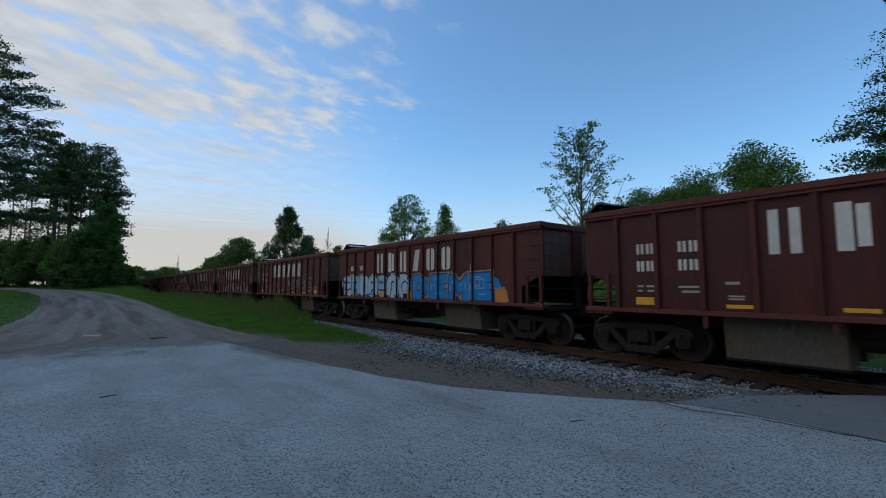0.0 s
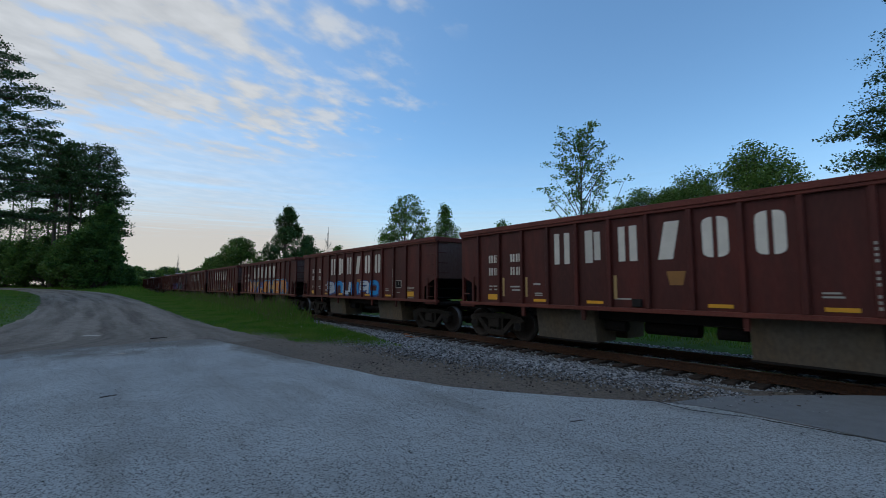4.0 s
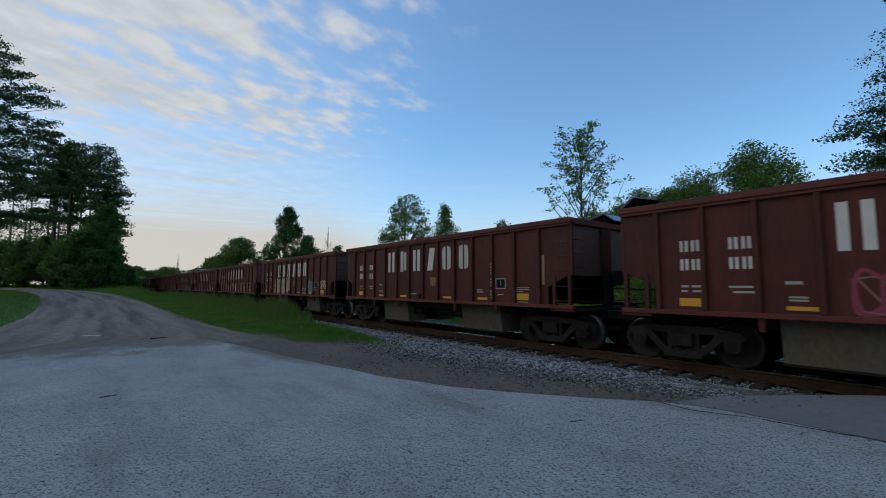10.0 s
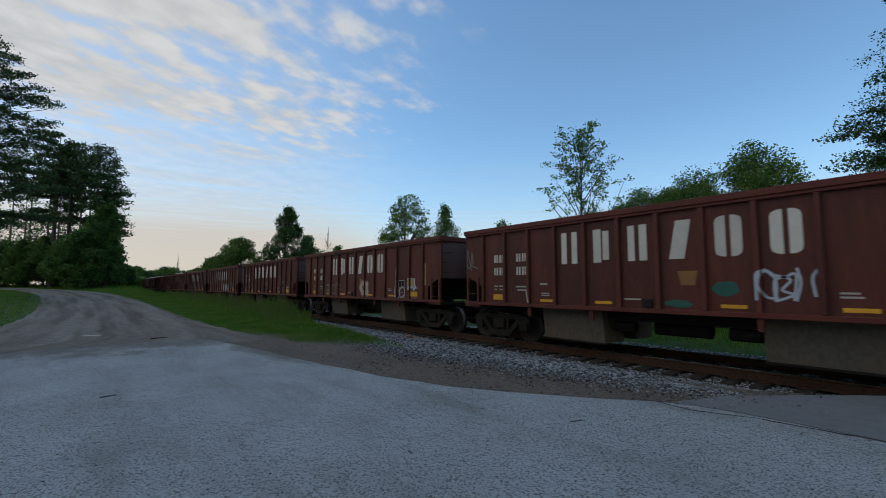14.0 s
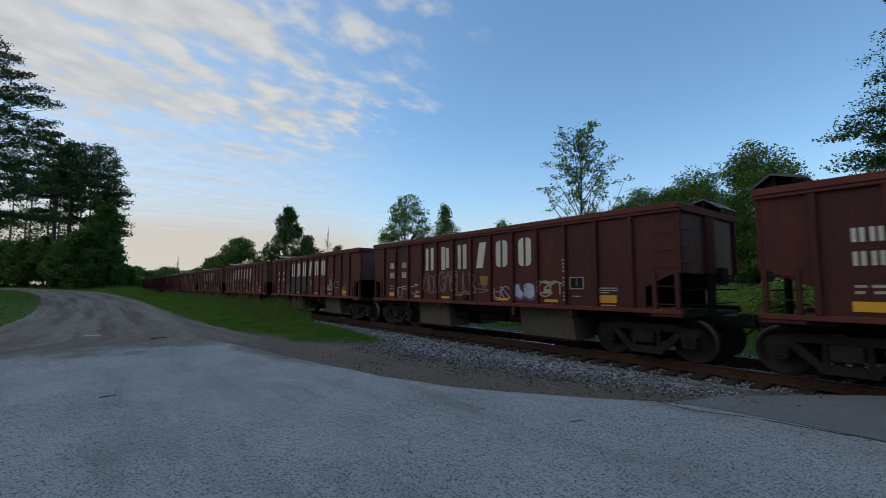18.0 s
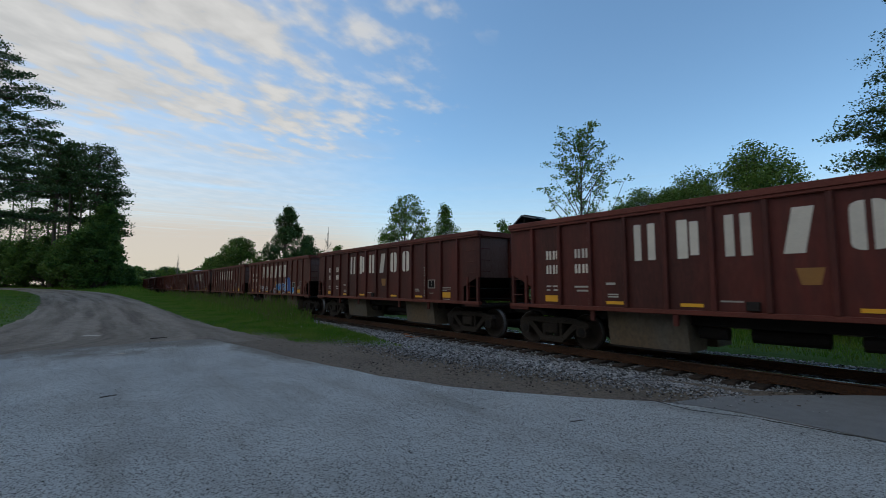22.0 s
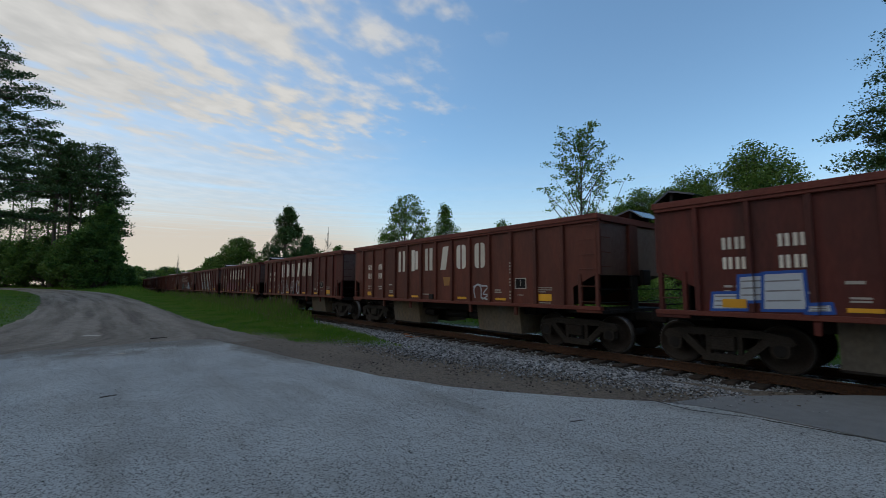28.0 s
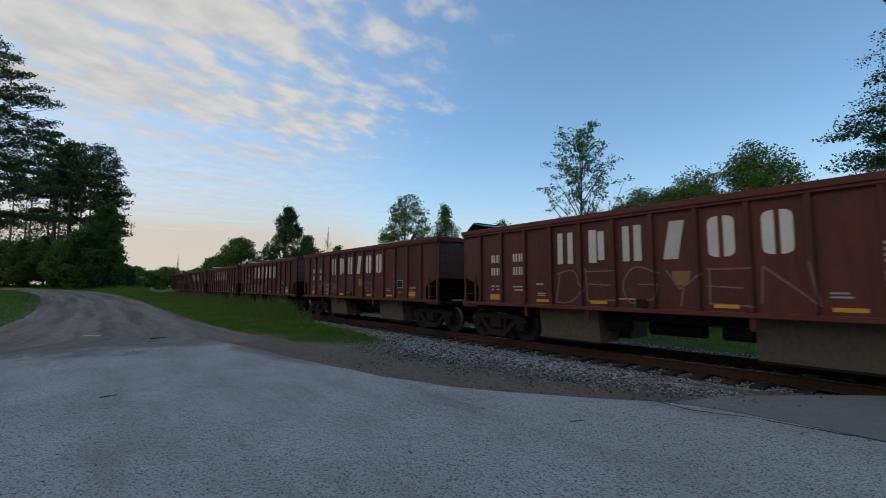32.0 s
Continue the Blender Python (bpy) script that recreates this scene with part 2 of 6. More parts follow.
M_BARK = material("bark", (0.085, 0.068, 0.054), (0.05, 0.04, 0.034), (0.13, 0.11, 0.09), 0.95, 0, 2.0, 12.0, 0.7, 0.03, (3, 3, 0.6))
M_PALE_BARK = material("pale_bark", (0.24, 0.22, 0.19), (0.15, 0.13, 0.11), (0.3, 0.28, 0.25), 0.9, 0, 2.0, 12.0, 0.4, 0.02, (3, 3, 0.6))
SPRAY = {k: paint("spray_" + k, c, 0.55, 0.2) for k, c in dict(
    blue=(0.03, 0.22, 0.52), cyan=(0.22, 0.45, 0.60), navy=(0.03, 0.05, 0.18), silver=(0.44, 0.46, 0.50), white=(0.62, 0.62, 0.64),
    black=(0.02, 0.02, 0.025), orange=(0.58, 0.22, 0.04), gold=(0.40, 0.26, 0.10), cream=(0.46, 0.37, 0.27), pink=(0.50, 0.12, 0.24),
    red=(0.42, 0.04, 0.035), teal=(0.02, 0.25, 0.28), green=(0.03, 0.10, 0.075), purple=(0.13, 0.07, 0.22), rose=(0.24, 0.042, 0.07), mauve=(0.13, 0.045, 0.075),
    grey=(0.20, 0.19, 0.19), faint=(0.23, 0.13, 0.11), frost=(0.40, 0.52, 0.58), sand=(0.62, 0.34, 0.10), royal=(0.02, 0.07, 0.30), ink=(0.012, 0.045, 0.065),
    soot=(0.055, 0.045, 0.042), pearl=(0.40, 0.41, 0.45), steel=(0.06, 0.13, 0.26)).items()}


# ---- mesh helpers ----
def finish(name, bm, mat):
    me = bpy.data.meshes.new(name)
    bm.to_mesh(me)
    bm.free()
    me.materials.append(mat)
    return me


def part(name, bm, mat, parent, label=""):
    ob = new(name, bm if isinstance(bm, bpy.types.Mesh) else finish(name, bm, mat))
    ob.parent = parent
    return tagged(ob, label)


def box(bm, x0, x1, y0, y1, z0, z1, bev=0.0):
    vs = [bm.verts.new(c) for c in ((x0, y0, z0), (x1, y0, z0), (x1, y1, z0), (x0, y1, z0),
                                    (x0, y0, z1), (x1, y0, z1), (x1, y1, z1), (x0, y1, z1))]
    fs = [bm.faces.new([vs[i] for i in f]) for f in ((3, 2, 1, 0), (4, 5, 6, 7), (0, 1, 5, 4), (1, 2, 6, 5), (2, 3, 7, 6), (3, 0, 4, 7))]
    if bev:
        es = {e for f in fs for e in f.edges}
        bmesh.ops.bevel(bm, geom=list(es), offset=bev, segments=1, affect="EDGES")
    return bm


def boxes(*dims, bev=0.0):
    bm = bmesh.new()
    for d in dims:
        box(bm, *d, bev=bev)
    return bm


def prism(bm, outline, a, b, axis="y"):
    """An outline of (u, v) pushed out from a to b along y (u = x, v = z) or along x (u = y, v = z)."""
    def put(u, v, w):
        return (u, w, v) if axis == "y" else ((w, u, v) if axis == "x" else (u, v, w))
    p = [bm.verts.new(put(u, v, a)) for u, v in outline]
    q = [bm.verts.new(put(u, v, b)) for u, v in outline]
    n = len(outline)
    bm.faces.new(p)
    bm.faces.new(q[::-1])
    for i in range(n):
        bm.faces.new((p[i], q[i], q[(i + 1) % n], p[(i + 1) % n]))
    bmesh.ops.recalc_face_normals(bm, faces=bm.faces)
    return bm


def rod(bm, a, b, r, sides=6):
    a, b = Vector(a), Vector(b)
    turn = (b - a).to_track_quat("Z", "Y").to_matrix()
    rings = [[bm.verts.new(c + turn @ Vector((r * math.cos(k * math.tau / sides), r * math.sin(k * math.tau / sides), 0)))
              for k in range(sides)] for c in (a, b)]
    for k in range(sides):
        bm.faces.new((rings[0][k], rings[0][(k + 1) % sides], rings[1][(k + 1) % sides], rings[1][k]))
    bm.faces.new(rings[0][::-1])
    bm.faces.new(rings[1])
    return bm


def lathe(bm, profile, sides=28):
    """Turn a profile of (radius, y) round the y axis."""
    rings = [[bm.verts.new((r * math.cos(k * math.tau / sides), y, r * math.sin(k * math.tau / sides))) for k in range(sides)]
             for r, y in profile]
    for a, b in zip(rings, rings[1:]):
        for k in range(sides):
            bm.faces.new((a[k], a[(k + 1) % sides], b[(k + 1) % sides], b[k]))
    bm.faces.new(rings[0][::-1])
    bm.faces.new(rings[-1])
    bmesh.ops.recalc_face_normals(bm, faces=bm.faces)
    return bm


def arrays_mesh(name, verts, faces, mat, smooth=False):
    """A mesh from numpy arrays: verts n x 3, faces m x k."""
    me = bpy.data.meshes.new(name)
    verts, faces = np.asarray(verts, np.float32), np.asarray(faces, np.int32)
    k = faces.shape[1]
    me.vertices.add(len(verts))
    me.vertices.foreach_set("co", verts.ravel())
    me.loops.add(faces.size)
    me.loops.foreach_set("vertex_index", faces.ravel())
    me.polygons.add(len(faces))
    me.polygons.foreach_set("loop_start", np.arange(0, faces.size, k, dtype=np.int32))
    me.polygons.foreach_set("loop_total", np.full(len(faces), k, np.int32))
    me.update(calc_edges=True)
    me.validate()
    if smooth:
        me.polygons.foreach_set("use_smooth", np.ones(len(faces), bool))
    me.materials.append(mat)
    return me


# ---- ground ----
rng = np.random.default_rng(7)


def road_right(x):
    """The edge of the dirt road on the track side."""
    return float(np.interp(-x, (9, 12, 14, 17, 22, 42, 54, 65, 77, 86, 100, 110, 130, 200), (5.7, 4.45, 4.08, 3.65, 3.25, 2.7, 2.0, 1.05, -1.2, -3.3, -8.2, -12.2, -22, -70)))


def road_left(x):
    """The far edge of the dirt road."""
    return float(np.interp(-x, (9, 16, 21.5, 25.5, 31, 42, 57, 74, 85, 98, 120, 200), (-14.0, -3.2, -2.6, -2.4, -2.45, -3.0, -4.2, -6.6, -8.9, -12.8, -24, -84)))


def ground_z(x, y):
    """Height of the land: the road climbs gently away from the crossing, the track stays level."""
    x, y = np.asarray(x, float), np.asarray(y, float)
    up = np.interp(-x, (14, 30, 60, 110, 160), (0, 0.22, 0.66, 1.25, 1.3))
    t = np.clip((7.7 - y) / 3.2, 0, 1)
    left = np.interp(-x, (9, 16, 21.5, 25.5, 31, 42, 57, 74, 85, 98, 120, 200), (-14.0, -3.2, -2.6, -2.4, -2.45, -3.0, -4.2, -6.6, -8.9, -12.8, -24, -84))
    bank = np.clip((left - 0.2 - y) / 5.0, 0, 1) * np.clip((-x - 18) / 20, 0, 1)
    z = up * t * t * (3 - 2 * t) + 0.30 * bank * bank * (3 - 2 * bank)
    return np.where(y > 13.6, -0.18, z)


def bed_edge(x):
    """The near foot of the ballast."""
    return float(np.interp(x, (-60, -23, -12, -9.8, -7.9, -4.9, -2.4, -1.6), (8.0, 7.6, 6.4, 6.2, 6.1, 6.75, 7.5, 8.3)))


def sheet(name, outline, z, mat, label, category, wobble=0.0, step=0.35):
    """A flat piece of ground inside an outline, its edge broken up."""
    pts = []
    for (x0, y0), (x1, y1) in zip(outline, outline[1:] + outline[:1]):
        n = max(1, min(60, int(math.hypot(x1 - x0, y1 - y0) / step)))
        for i in range(n):
            x, y = x0 + (x1 - x0) * i / n, y0 + (y1 - y0) * i / n
            v = noise.noise_vector(Vector((x * 1.3, y * 1.3, z * 90)))
            w = noise.noise_vector(Vector((x * 4.1, y * 4.1, 3.0)))
            pts.append((x + wobble * (v.x + 0.4 * w.x), y + wobble * (v.y + 0.4 * w.y)))
    bm = bmesh.new()
    bm.faces.new([bm.verts.new((x, y, z)) for x, y in pts])
    low = bmesh.ops.extrude_face_region(bm, geom=list(bm.faces))
    for v in low["geom"]:
        if isinstance(v, bmesh.types.BMVert):
            v.co.z -= 0.05
    bmesh.ops.triangulate(bm, faces=bm.faces)
    bmesh.ops.recalc_face_normals(bm, faces=bm.faces)
    return tagged(new(name, finish(name, bm, mat)), label, category, kind="structure")


R = 3000.0
xs = np.concatenate((-np.geomspace(R, 140, 18), np.arange(-135, -40, 2.5), np.arange(-40, 16, 1.0), np.geomspace(20, R, 22)))
ys = np.concatenate((-np.geomspace(R, 40, 18), np.arange(-38, 0, 1.5), np.arange(0, 16, 0.5), np.arange(16, 42, 2.0), np.geomspace(46, R, 24)))
gx, gy = np.meshgrid(xs, ys)
gz = ground_z(gx, gy) - 0.03
gz[(gy > 7.9) & (gy < 13.6)] = -0.34
idx = np.arange(gx.size).reshape(gx.shape)
quads = np.stack((idx[:-1, :-1], idx[:-1, 1:], idx[1:, 1:], idx[1:, :-1]), -1).reshape(-1, 4)
ground = tagged(new("ground", arrays_mesh("ground", np.stack((gx, gy, gz), -1).reshape(-1, 3), quads, M_SOIL, True)),
                "dark green grassy ground reaching to the horizon", "ground", kind="structure")

dirt = [(-9.3, 5.9), (-7.9, 6.45), (-4.9, 7.1), (-2.4, 7.8), (-1.2, 8.5), (-0.8, 5.5), (-4, 2), (-9, -9)]
sheet("dirt_verge", [(-16, 3.75), (-15.5, 5.2), (-14.5, 6.4), (-11.5, 6.9), *dirt[1:], (-16, -3.6)], -0.004, M_DIRT, "brown packed dirt verge between asphalt and ballast", "dirt", 0.12)
rx = np.concatenate((np.arange(-13.2, -60, -0.5), np.arange(-60, -190, -2.0)))
ru = np.linspace(0, 1, 25)
rr, rl = np.array([road_right(x) for x in rx]), np.array([road_left(x) for x in rx])
wob = np.array([[noise.noise(Vector((x * 0.9, k * 7.0, 0))) + 0.5 * noise.noise(Vector((x * 3.1, k * 7.0, 5))) for x in rx] for k in (0, 1)]) * 0.16
rv = np.zeros((len(rx), 25, 3))
rv[..., 0] = rx[:, None]
rv[..., 1] = (rr + wob[0])[:, None] * (1 - ru) + (rl + wob[1])[:, None] * ru
rut = 0.02 * np.sin(ru * math.pi) - 0.012 * (np.exp(-((ru - 0.3) / 0.05) ** 2) + np.exp(-((ru - 0.6) / 0.05) ** 2))
rv[..., 2] = 0.002 + ground_z(rv[..., 0], rv[..., 1]) + rut[None] * np.clip((-rx - 13.2) / 4, 0, 1)[:, None]
ri = np.arange(rv.shape[0] * 25).reshape(-1, 25)
road_me = arrays_mesh("dirt_road", rv.reshape(-1, 3), np.stack((ri[:-1, :-1], ri[:-1, 1:], ri[1:, 1:], ri[1:, :-1]), -1).reshape(-1, 4), M_ROAD, True)
uv = road_me.uv_layers.new(name="UVMap")
loop_v = np.zeros(len(road_me.loops), np.int32)
road_me.loops.foreach_get("vertex_index", loop_v)
uv.data.foreach_set("uv", np.stack((np.tile(ru, len(rx))[loop_v], np.repeat(-rx, 25)[loop_v]), -1).astype(np.float32).ravel())
tagged(new("dirt_road", road_me), "brown packed dirt road with tyre tracks curving into the trees", "road", kind="structure")
lot = [(-15.4, -0.8), (-15.6, 1.1), (-14.2, 2.7), (-11.5, 3.15), (-9.3, 3.42), (-8.3, 3.59), (-7.2, 3.81), (-6.2, 4.05), (-5.4, 4.3), (-4.63, 4.74), (-3.81, 5.25), (-2.93, 5.95), (-2.1, 6.2), (-0.78, 6.2),
       (4, 6.2), (30, 6.2), (30, -25), (-9, -25), (-11, -9), (-12.5, -4), (-13.7, -1.7)]
sheet("pavement", lot, 0.012, M_CHIP, "worn grey coarse asphalt strewn with fine gravel", "pavement", 0.08)
cross = [(-2.80, 6.05), (-2.5, 6.9), (-1.95, 7.75), (-1.35, 8.5), (-0.9, 9.0), (9, 9.1), (9, 6.27), (-0.78, 6.27), (-2.1, 6.28)]
sheet("crossing_asphalt", cross, 0.010, M_SMOOTH, "smooth dark grey asphalt ramp at the level crossing", "road", 0.03)

seam = [(-3.13, 5.90), (-2.9, 5.94), (-2.65, 5.91), (-2.46, 5.87), (-2.14, 5.98), (-1.84, 6.12), (-1.5, 6.13), (-1.23, 6.16), (-0.78, 6.21), (0.6, 6.23)]
seam = [(x, y + 0.03 * noise.noise(Vector((x * 5, 2, 0)))) for (a, b), (c, d) in zip(seam, seam[1:]) for x, y in [(a + (c - a) * i / 4, b + (d - b) * i / 4) for i in range(4)]]
bm = bmesh.new()
for (a, b), (c, d) in zip(seam, seam[1:]):
    w0, w1 = (0.016 + 0.013 * noise.noise(Vector((q * 4, 8, 0))) for q in (a, c))
    bm.faces.new([bm.verts.new(v) for v in ((a, b - w0, 0.0155), (c, d - w1, 0.0155), (c, d + w1, 0.0155), (a, b + w0, 0.0155))])
tagged(new("pavement_seam", finish("pavement_seam", bm, M_GRIME)), "dark cracked seam between two asphalts", "crack", kind="structure")

# ---- track ----
def strip(name, profile, x0, x1, step, mat, label, category, jitter=0.0):
    """A (y, z) profile drawn along the track."""
    n = int((x1 - x0) / step)
    X = np.linspace(x0, x1, n + 1)
    pr = np.array(profile)
    v = np.zeros((len(X), len(pr), 3))
    v[..., 0], v[..., 1], v[..., 2] = X[:, None], pr[None, :, 0], pr[None, :, 1]
    v[..., 1:] += rng.normal(0, jitter, v[..., 1:].shape) if jitter else 0
    i = np.arange(v.shape[0] * v.shape[1]).reshape(v.shape[:2])
    f = np.stack((i[:-1, :-1], i[1:, :-1], i[1:, 1:], i[:-1, 1:]), -1).reshape(-1, 4)
    return tagged(new(name, arrays_mesh(name, v.reshape(-1, 3), f[:, ::-1], mat)), label, category, kind="structure")


TOP = RAIL_Z - 0.18
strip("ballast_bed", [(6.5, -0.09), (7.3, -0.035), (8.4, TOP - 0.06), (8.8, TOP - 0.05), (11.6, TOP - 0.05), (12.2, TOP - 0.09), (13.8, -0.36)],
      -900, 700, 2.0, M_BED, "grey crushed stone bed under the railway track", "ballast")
track = tagged(new("railway_track"), "rusty steel rails on dark creosoted wooden sleepers", "track", kind="structure")


def rail_profile(y):
    h = 0.18
    return [(y - 0.07, 0), (y + 0.07, 0), (y + 0.07, 0.018), (y + 0.012, 0.035), (y + 0.012, h - 0.04), (y + 0.036, h - 0.03), (y + 0.036, h - 0.006),
            (y - 0.036, h - 0.006), (y - 0.036, h - 0.03), (y - 0.012, h - 0.04), (y - 0.012, 0.035), (y - 0.07, 0.018)]


for y in (TRACK_Y - 0.753, TRACK_Y + 0.753):
    bm = bmesh.new()
    prism(bm, [(a, b + TOP) for a, b in rail_profile(y)], -900, 700, "x")
    rail = part("rail", bm, M_RAIL, track, "rusty steel rail with a worn bright head")
    part("rail_head", boxes((-900, 700, y - 0.033, y + 0.033, RAIL_Z - 0.006, RAIL_Z), bev=0.002), M_HEAD, rail, "polished running surface")
tie_mesh = finish("sleeper", boxes((-0.115, 0.115, -1.3, 1.3, -0.17, 0.0), bev=0.012), M_TIE)
plate = finish("tie_plate", boxes((-0.09, 0.09, -0.18, 0.18, 0.0, 0.02), bev=0.004), M_RAIL)
far_v, far_f = [], []
for i in range(-400, 120):
    x = 0.52 * i + 0.12 * noise.noise(Vector((i * 7.3, 0, 0)))
    tilt = radians(1.5) * noise.noise(Vector((0, i * 3.1, 0)))
    z = TOP + 0.004 * noise.noise(Vector((0, 0, i * 5.7)))
    if -29 < x < 3:
        s = part("sleeper", tie_mesh, M_TIE, track)
        s.matrix_basis = Matrix.Translation((x, TRACK_Y + 0.05 * noise.noise(Vector((i * 1.7, 4, 0))), z)) @ Matrix.Rotation(tilt, 4, "Z")
        if x > -22:
            for dy in (-0.753, 0.753):
                pl = part("tie_plate", plate, M_RAIL, s)
                pl.location = (0, dy, 0)
    else:
        b = len(far_v)
        far_v += [(x + sx * 0.115, TRACK_Y + sy * 1.3, z + sz) for sz in (-0.17, 0) for sx, sy in ((-1, -1), (1, -1), (1, 1), (-1, 1))]
        far_f += [(b + 4, b + 5, b + 6, b + 7), (b, b + 1, b + 5, b + 4), (b + 1, b + 2, b + 6, b + 5), (b + 2, b + 3, b + 7, b + 6), (b + 3, b, b + 4, b + 7)]
far_ties = new("far_sleepers", arrays_mesh("far_sleepers", far_v, far_f, M_TIE))
far_ties.parent = track
tagged(far_ties, "distant dark wooden sleepers", kind="stuff")


def stones(name, places, sizes, mat, label, category, flat=0.7):
    """Rough eight-sided stones at places, joined."""
    n = len(places)
    unit = np.array(((1, 0, 0), (-1, 0, 0), (0, 1, 0), (0, -1, 0), (0, 0, 1), (0, 0, -1)), float)
    v = unit[None] * (1 + rng.uniform(-0.35, 0.35, (n, 6, 1))) + rng.normal(0, 0.18, (n, 6, 3))
    q = rng.normal(size=(n, 4))
    q /= np.linalg.norm(q, axis=1, keepdims=True)
    w, x, y, z = q.T
    rot = np.stack((1 - 2 * (y * y + z * z), 2 * (x * y - z * w), 2 * (x * z + y * w), 2 * (x * y + z * w), 1 - 2 * (x * x + z * z), 2 * (y * z - x * w),
                    2 * (x * z - y * w), 2 * (y * z + x * w), 1 - 2 * (x * x + y * y)), -1).reshape(n, 3, 3)
    v = np.einsum("nij,nkj->nki", rot, v) * (sizes[:, None, None] * np.array((1, 1, flat)))
    v += places[:, None]
    f = np.array(((0, 2, 4), (2, 1, 4), (1, 3, 4), (3, 0, 4), (2, 0, 5), (1, 2, 5), (3, 1, 5), (0, 3, 5)))
    f = (f[None] + 6 * np.arange(n)[:, None, None]).reshape(-1, 3)
    return tagged(new(name, arrays_mesh(name, v.reshape(-1, 3), f, mat)), label, category, kind="stuff")


def bed_height(y):
    return np.interp(y, (5.9, 7.3, 8.4, 8.8, 11.6, 12.2, 13.8), (0.004, -0.01, TOP - 0.03, TOP - 0.06, TOP - 0.06, TOP - 0.07, -0.3))


n = 64000
bx = -1.3 - 36 * rng.uniform(0, 1, n) ** 1.7
be = np.array([bed_edge(x) for x in bx])
bu = rng.uniform(0, 1, n)
by = be - 0.15 + (8.95 - be) * bu
thin = rng.uniform(0, 1, n) < 0.22
by[thin] = be[thin] - 0.1 - np.abs(rng.normal(0, 0.42, thin.sum()))
inner = rng.uniform(0, 1, n) < 0.10
by[inner] = rng.uniform(8.9, 9.7, inner.sum())
far = rng.uniform(0, 1, n) < 0.22
by[far] = rng.uniform(9.9, 14.8, far.sum())
bs = rng.uniform(0.015, 0.046, n) * (1 + 0.014 * -bx)
bs[thin] *= 0.55
stones("ballast_stones", np.stack((bx, by, bed_height(by) + 0.008), -1), bs, M_STONE, "loose grey crushed stone ballast beside the track", "gravel")


def lot_pebbles(name, n, small, large, mat, label):
    """Grit scattered over the asphalt, most of it fine."""
    d = rng.uniform(0.06, 1, n) ** 0.7 * 16
    a = np.arctan2(AIM[1], AIM[0]) + rng.uniform(-0.95, 0.95, n)
    px, py = d * np.cos(a), d * np.sin(a)
    heap = np.array([noise.noise(Vector((x * 0.6, y * 0.6, 9))) for x, y in zip(px, py)])
    keep = (py < np.interp(px, (-16, -8.8, -6.0, -4.41, -2.93, -2.1), (2.6, 3.5, 3.75, 4.55, 5.8, 6.1))) & (px > -16) & (rng.uniform(0, 1, n) < 0.55 + 0.7 * heap)
    size = (small + (large - small) * rng.uniform(0, 1, n) ** 5) * (1 + 0.03 * d)
    stones(name, np.stack((px, py, np.full(n, 0.013)), -1)[keep], size[keep], mat, label, "gravel")


lot_pebbles("loose_pebbles", 20000, 0.0022, 0.011, M_PEBBLE, "small dark pebbles scattered over the asphalt")
lot_pebbles("pale_grit", 20000, 0.0024, 0.009, M_STONE, "fine pale grit scattered over the asphalt")
n = 5200
px = rng.uniform(-14, -1.6, n)
pe = np.array([bed_edge(x) for x in px])
pl = np.interp(px, (-14, -9, -6, -4.4, -2.9, -1.6), (3.3, 3.7, 3.9, 4.7, 6.0, 7.0))
py = pl + (pe + 0.1 - pl) * rng.uniform(0, 1, n) ** 0.6
heap = np.array([noise.noise(Vector((x * 1.1, y * 1.6, 4))) for x, y in zip(px, py)])
keep = rng.uniform(0, 1, n) < 0.4 + 1.4 * heap
stones("dirt_clods", np.stack((px, py, np.full(n, 0.004)), -1)[keep], (0.005 + 0.024 * rng.uniform(0, 1, n) ** 3)[keep], M_CLOD,
       "dark clods and stones on the dirt verge", "gravel")

# ---- litter ----
def scrap(name, label, x, y, z, w, d, mat, bow=0.02, turn=0.0):
    """A small crumpled sheet lying on the ground."""
    bm = bmesh.new()
    bmesh.ops.create_grid(bm, x_segments=5, y_segments=4, size=0.5)
    for v in bm.verts:
        n = noise.noise(Vector((v.co.x * 3 + x, v.co.y * 3 + y, 1)))
        v.co = Vector((v.co.x * w + 0.15 * w * n, v.co.y * d + 0.1 * d * n, bow * (0.5 + n)))
    bmesh.ops.solidify(bm, geom=list(bm.faces), thickness=0.003)
    ob = tagged(new(name, finish(name, bm, mat)), label, "litter")
    ob.matrix_basis = pose(x, y, z, 0, 0, turn)
    return ob


def twig(label, x, y, z, ln, r, turn, seed):
    g = random.Random(seed)
    bm = bmesh.new()
    p = Vector((0, 0, r))
    for i in range(5):
        q = p + Vector((ln / 5, g.uniform(-0.12, 0.12) * ln / 2, g.uniform(0, 0.008)))
        rod(bm, p, q, r * (1 - 0.12 * i), 6)
        if i in (1, 3):
            rod(bm, q, q + Vector((ln * 0.1, g.choice((-1, 1)) * ln * 0.15, 0.01)), r * 0.5, 5)
        p = q
    ob = tagged(new("twig", finish("twig", bm, M_TIE)), label, "twig")
    ob.matrix_basis = pose(x, y, z, 0, 0, turn)
    return ob


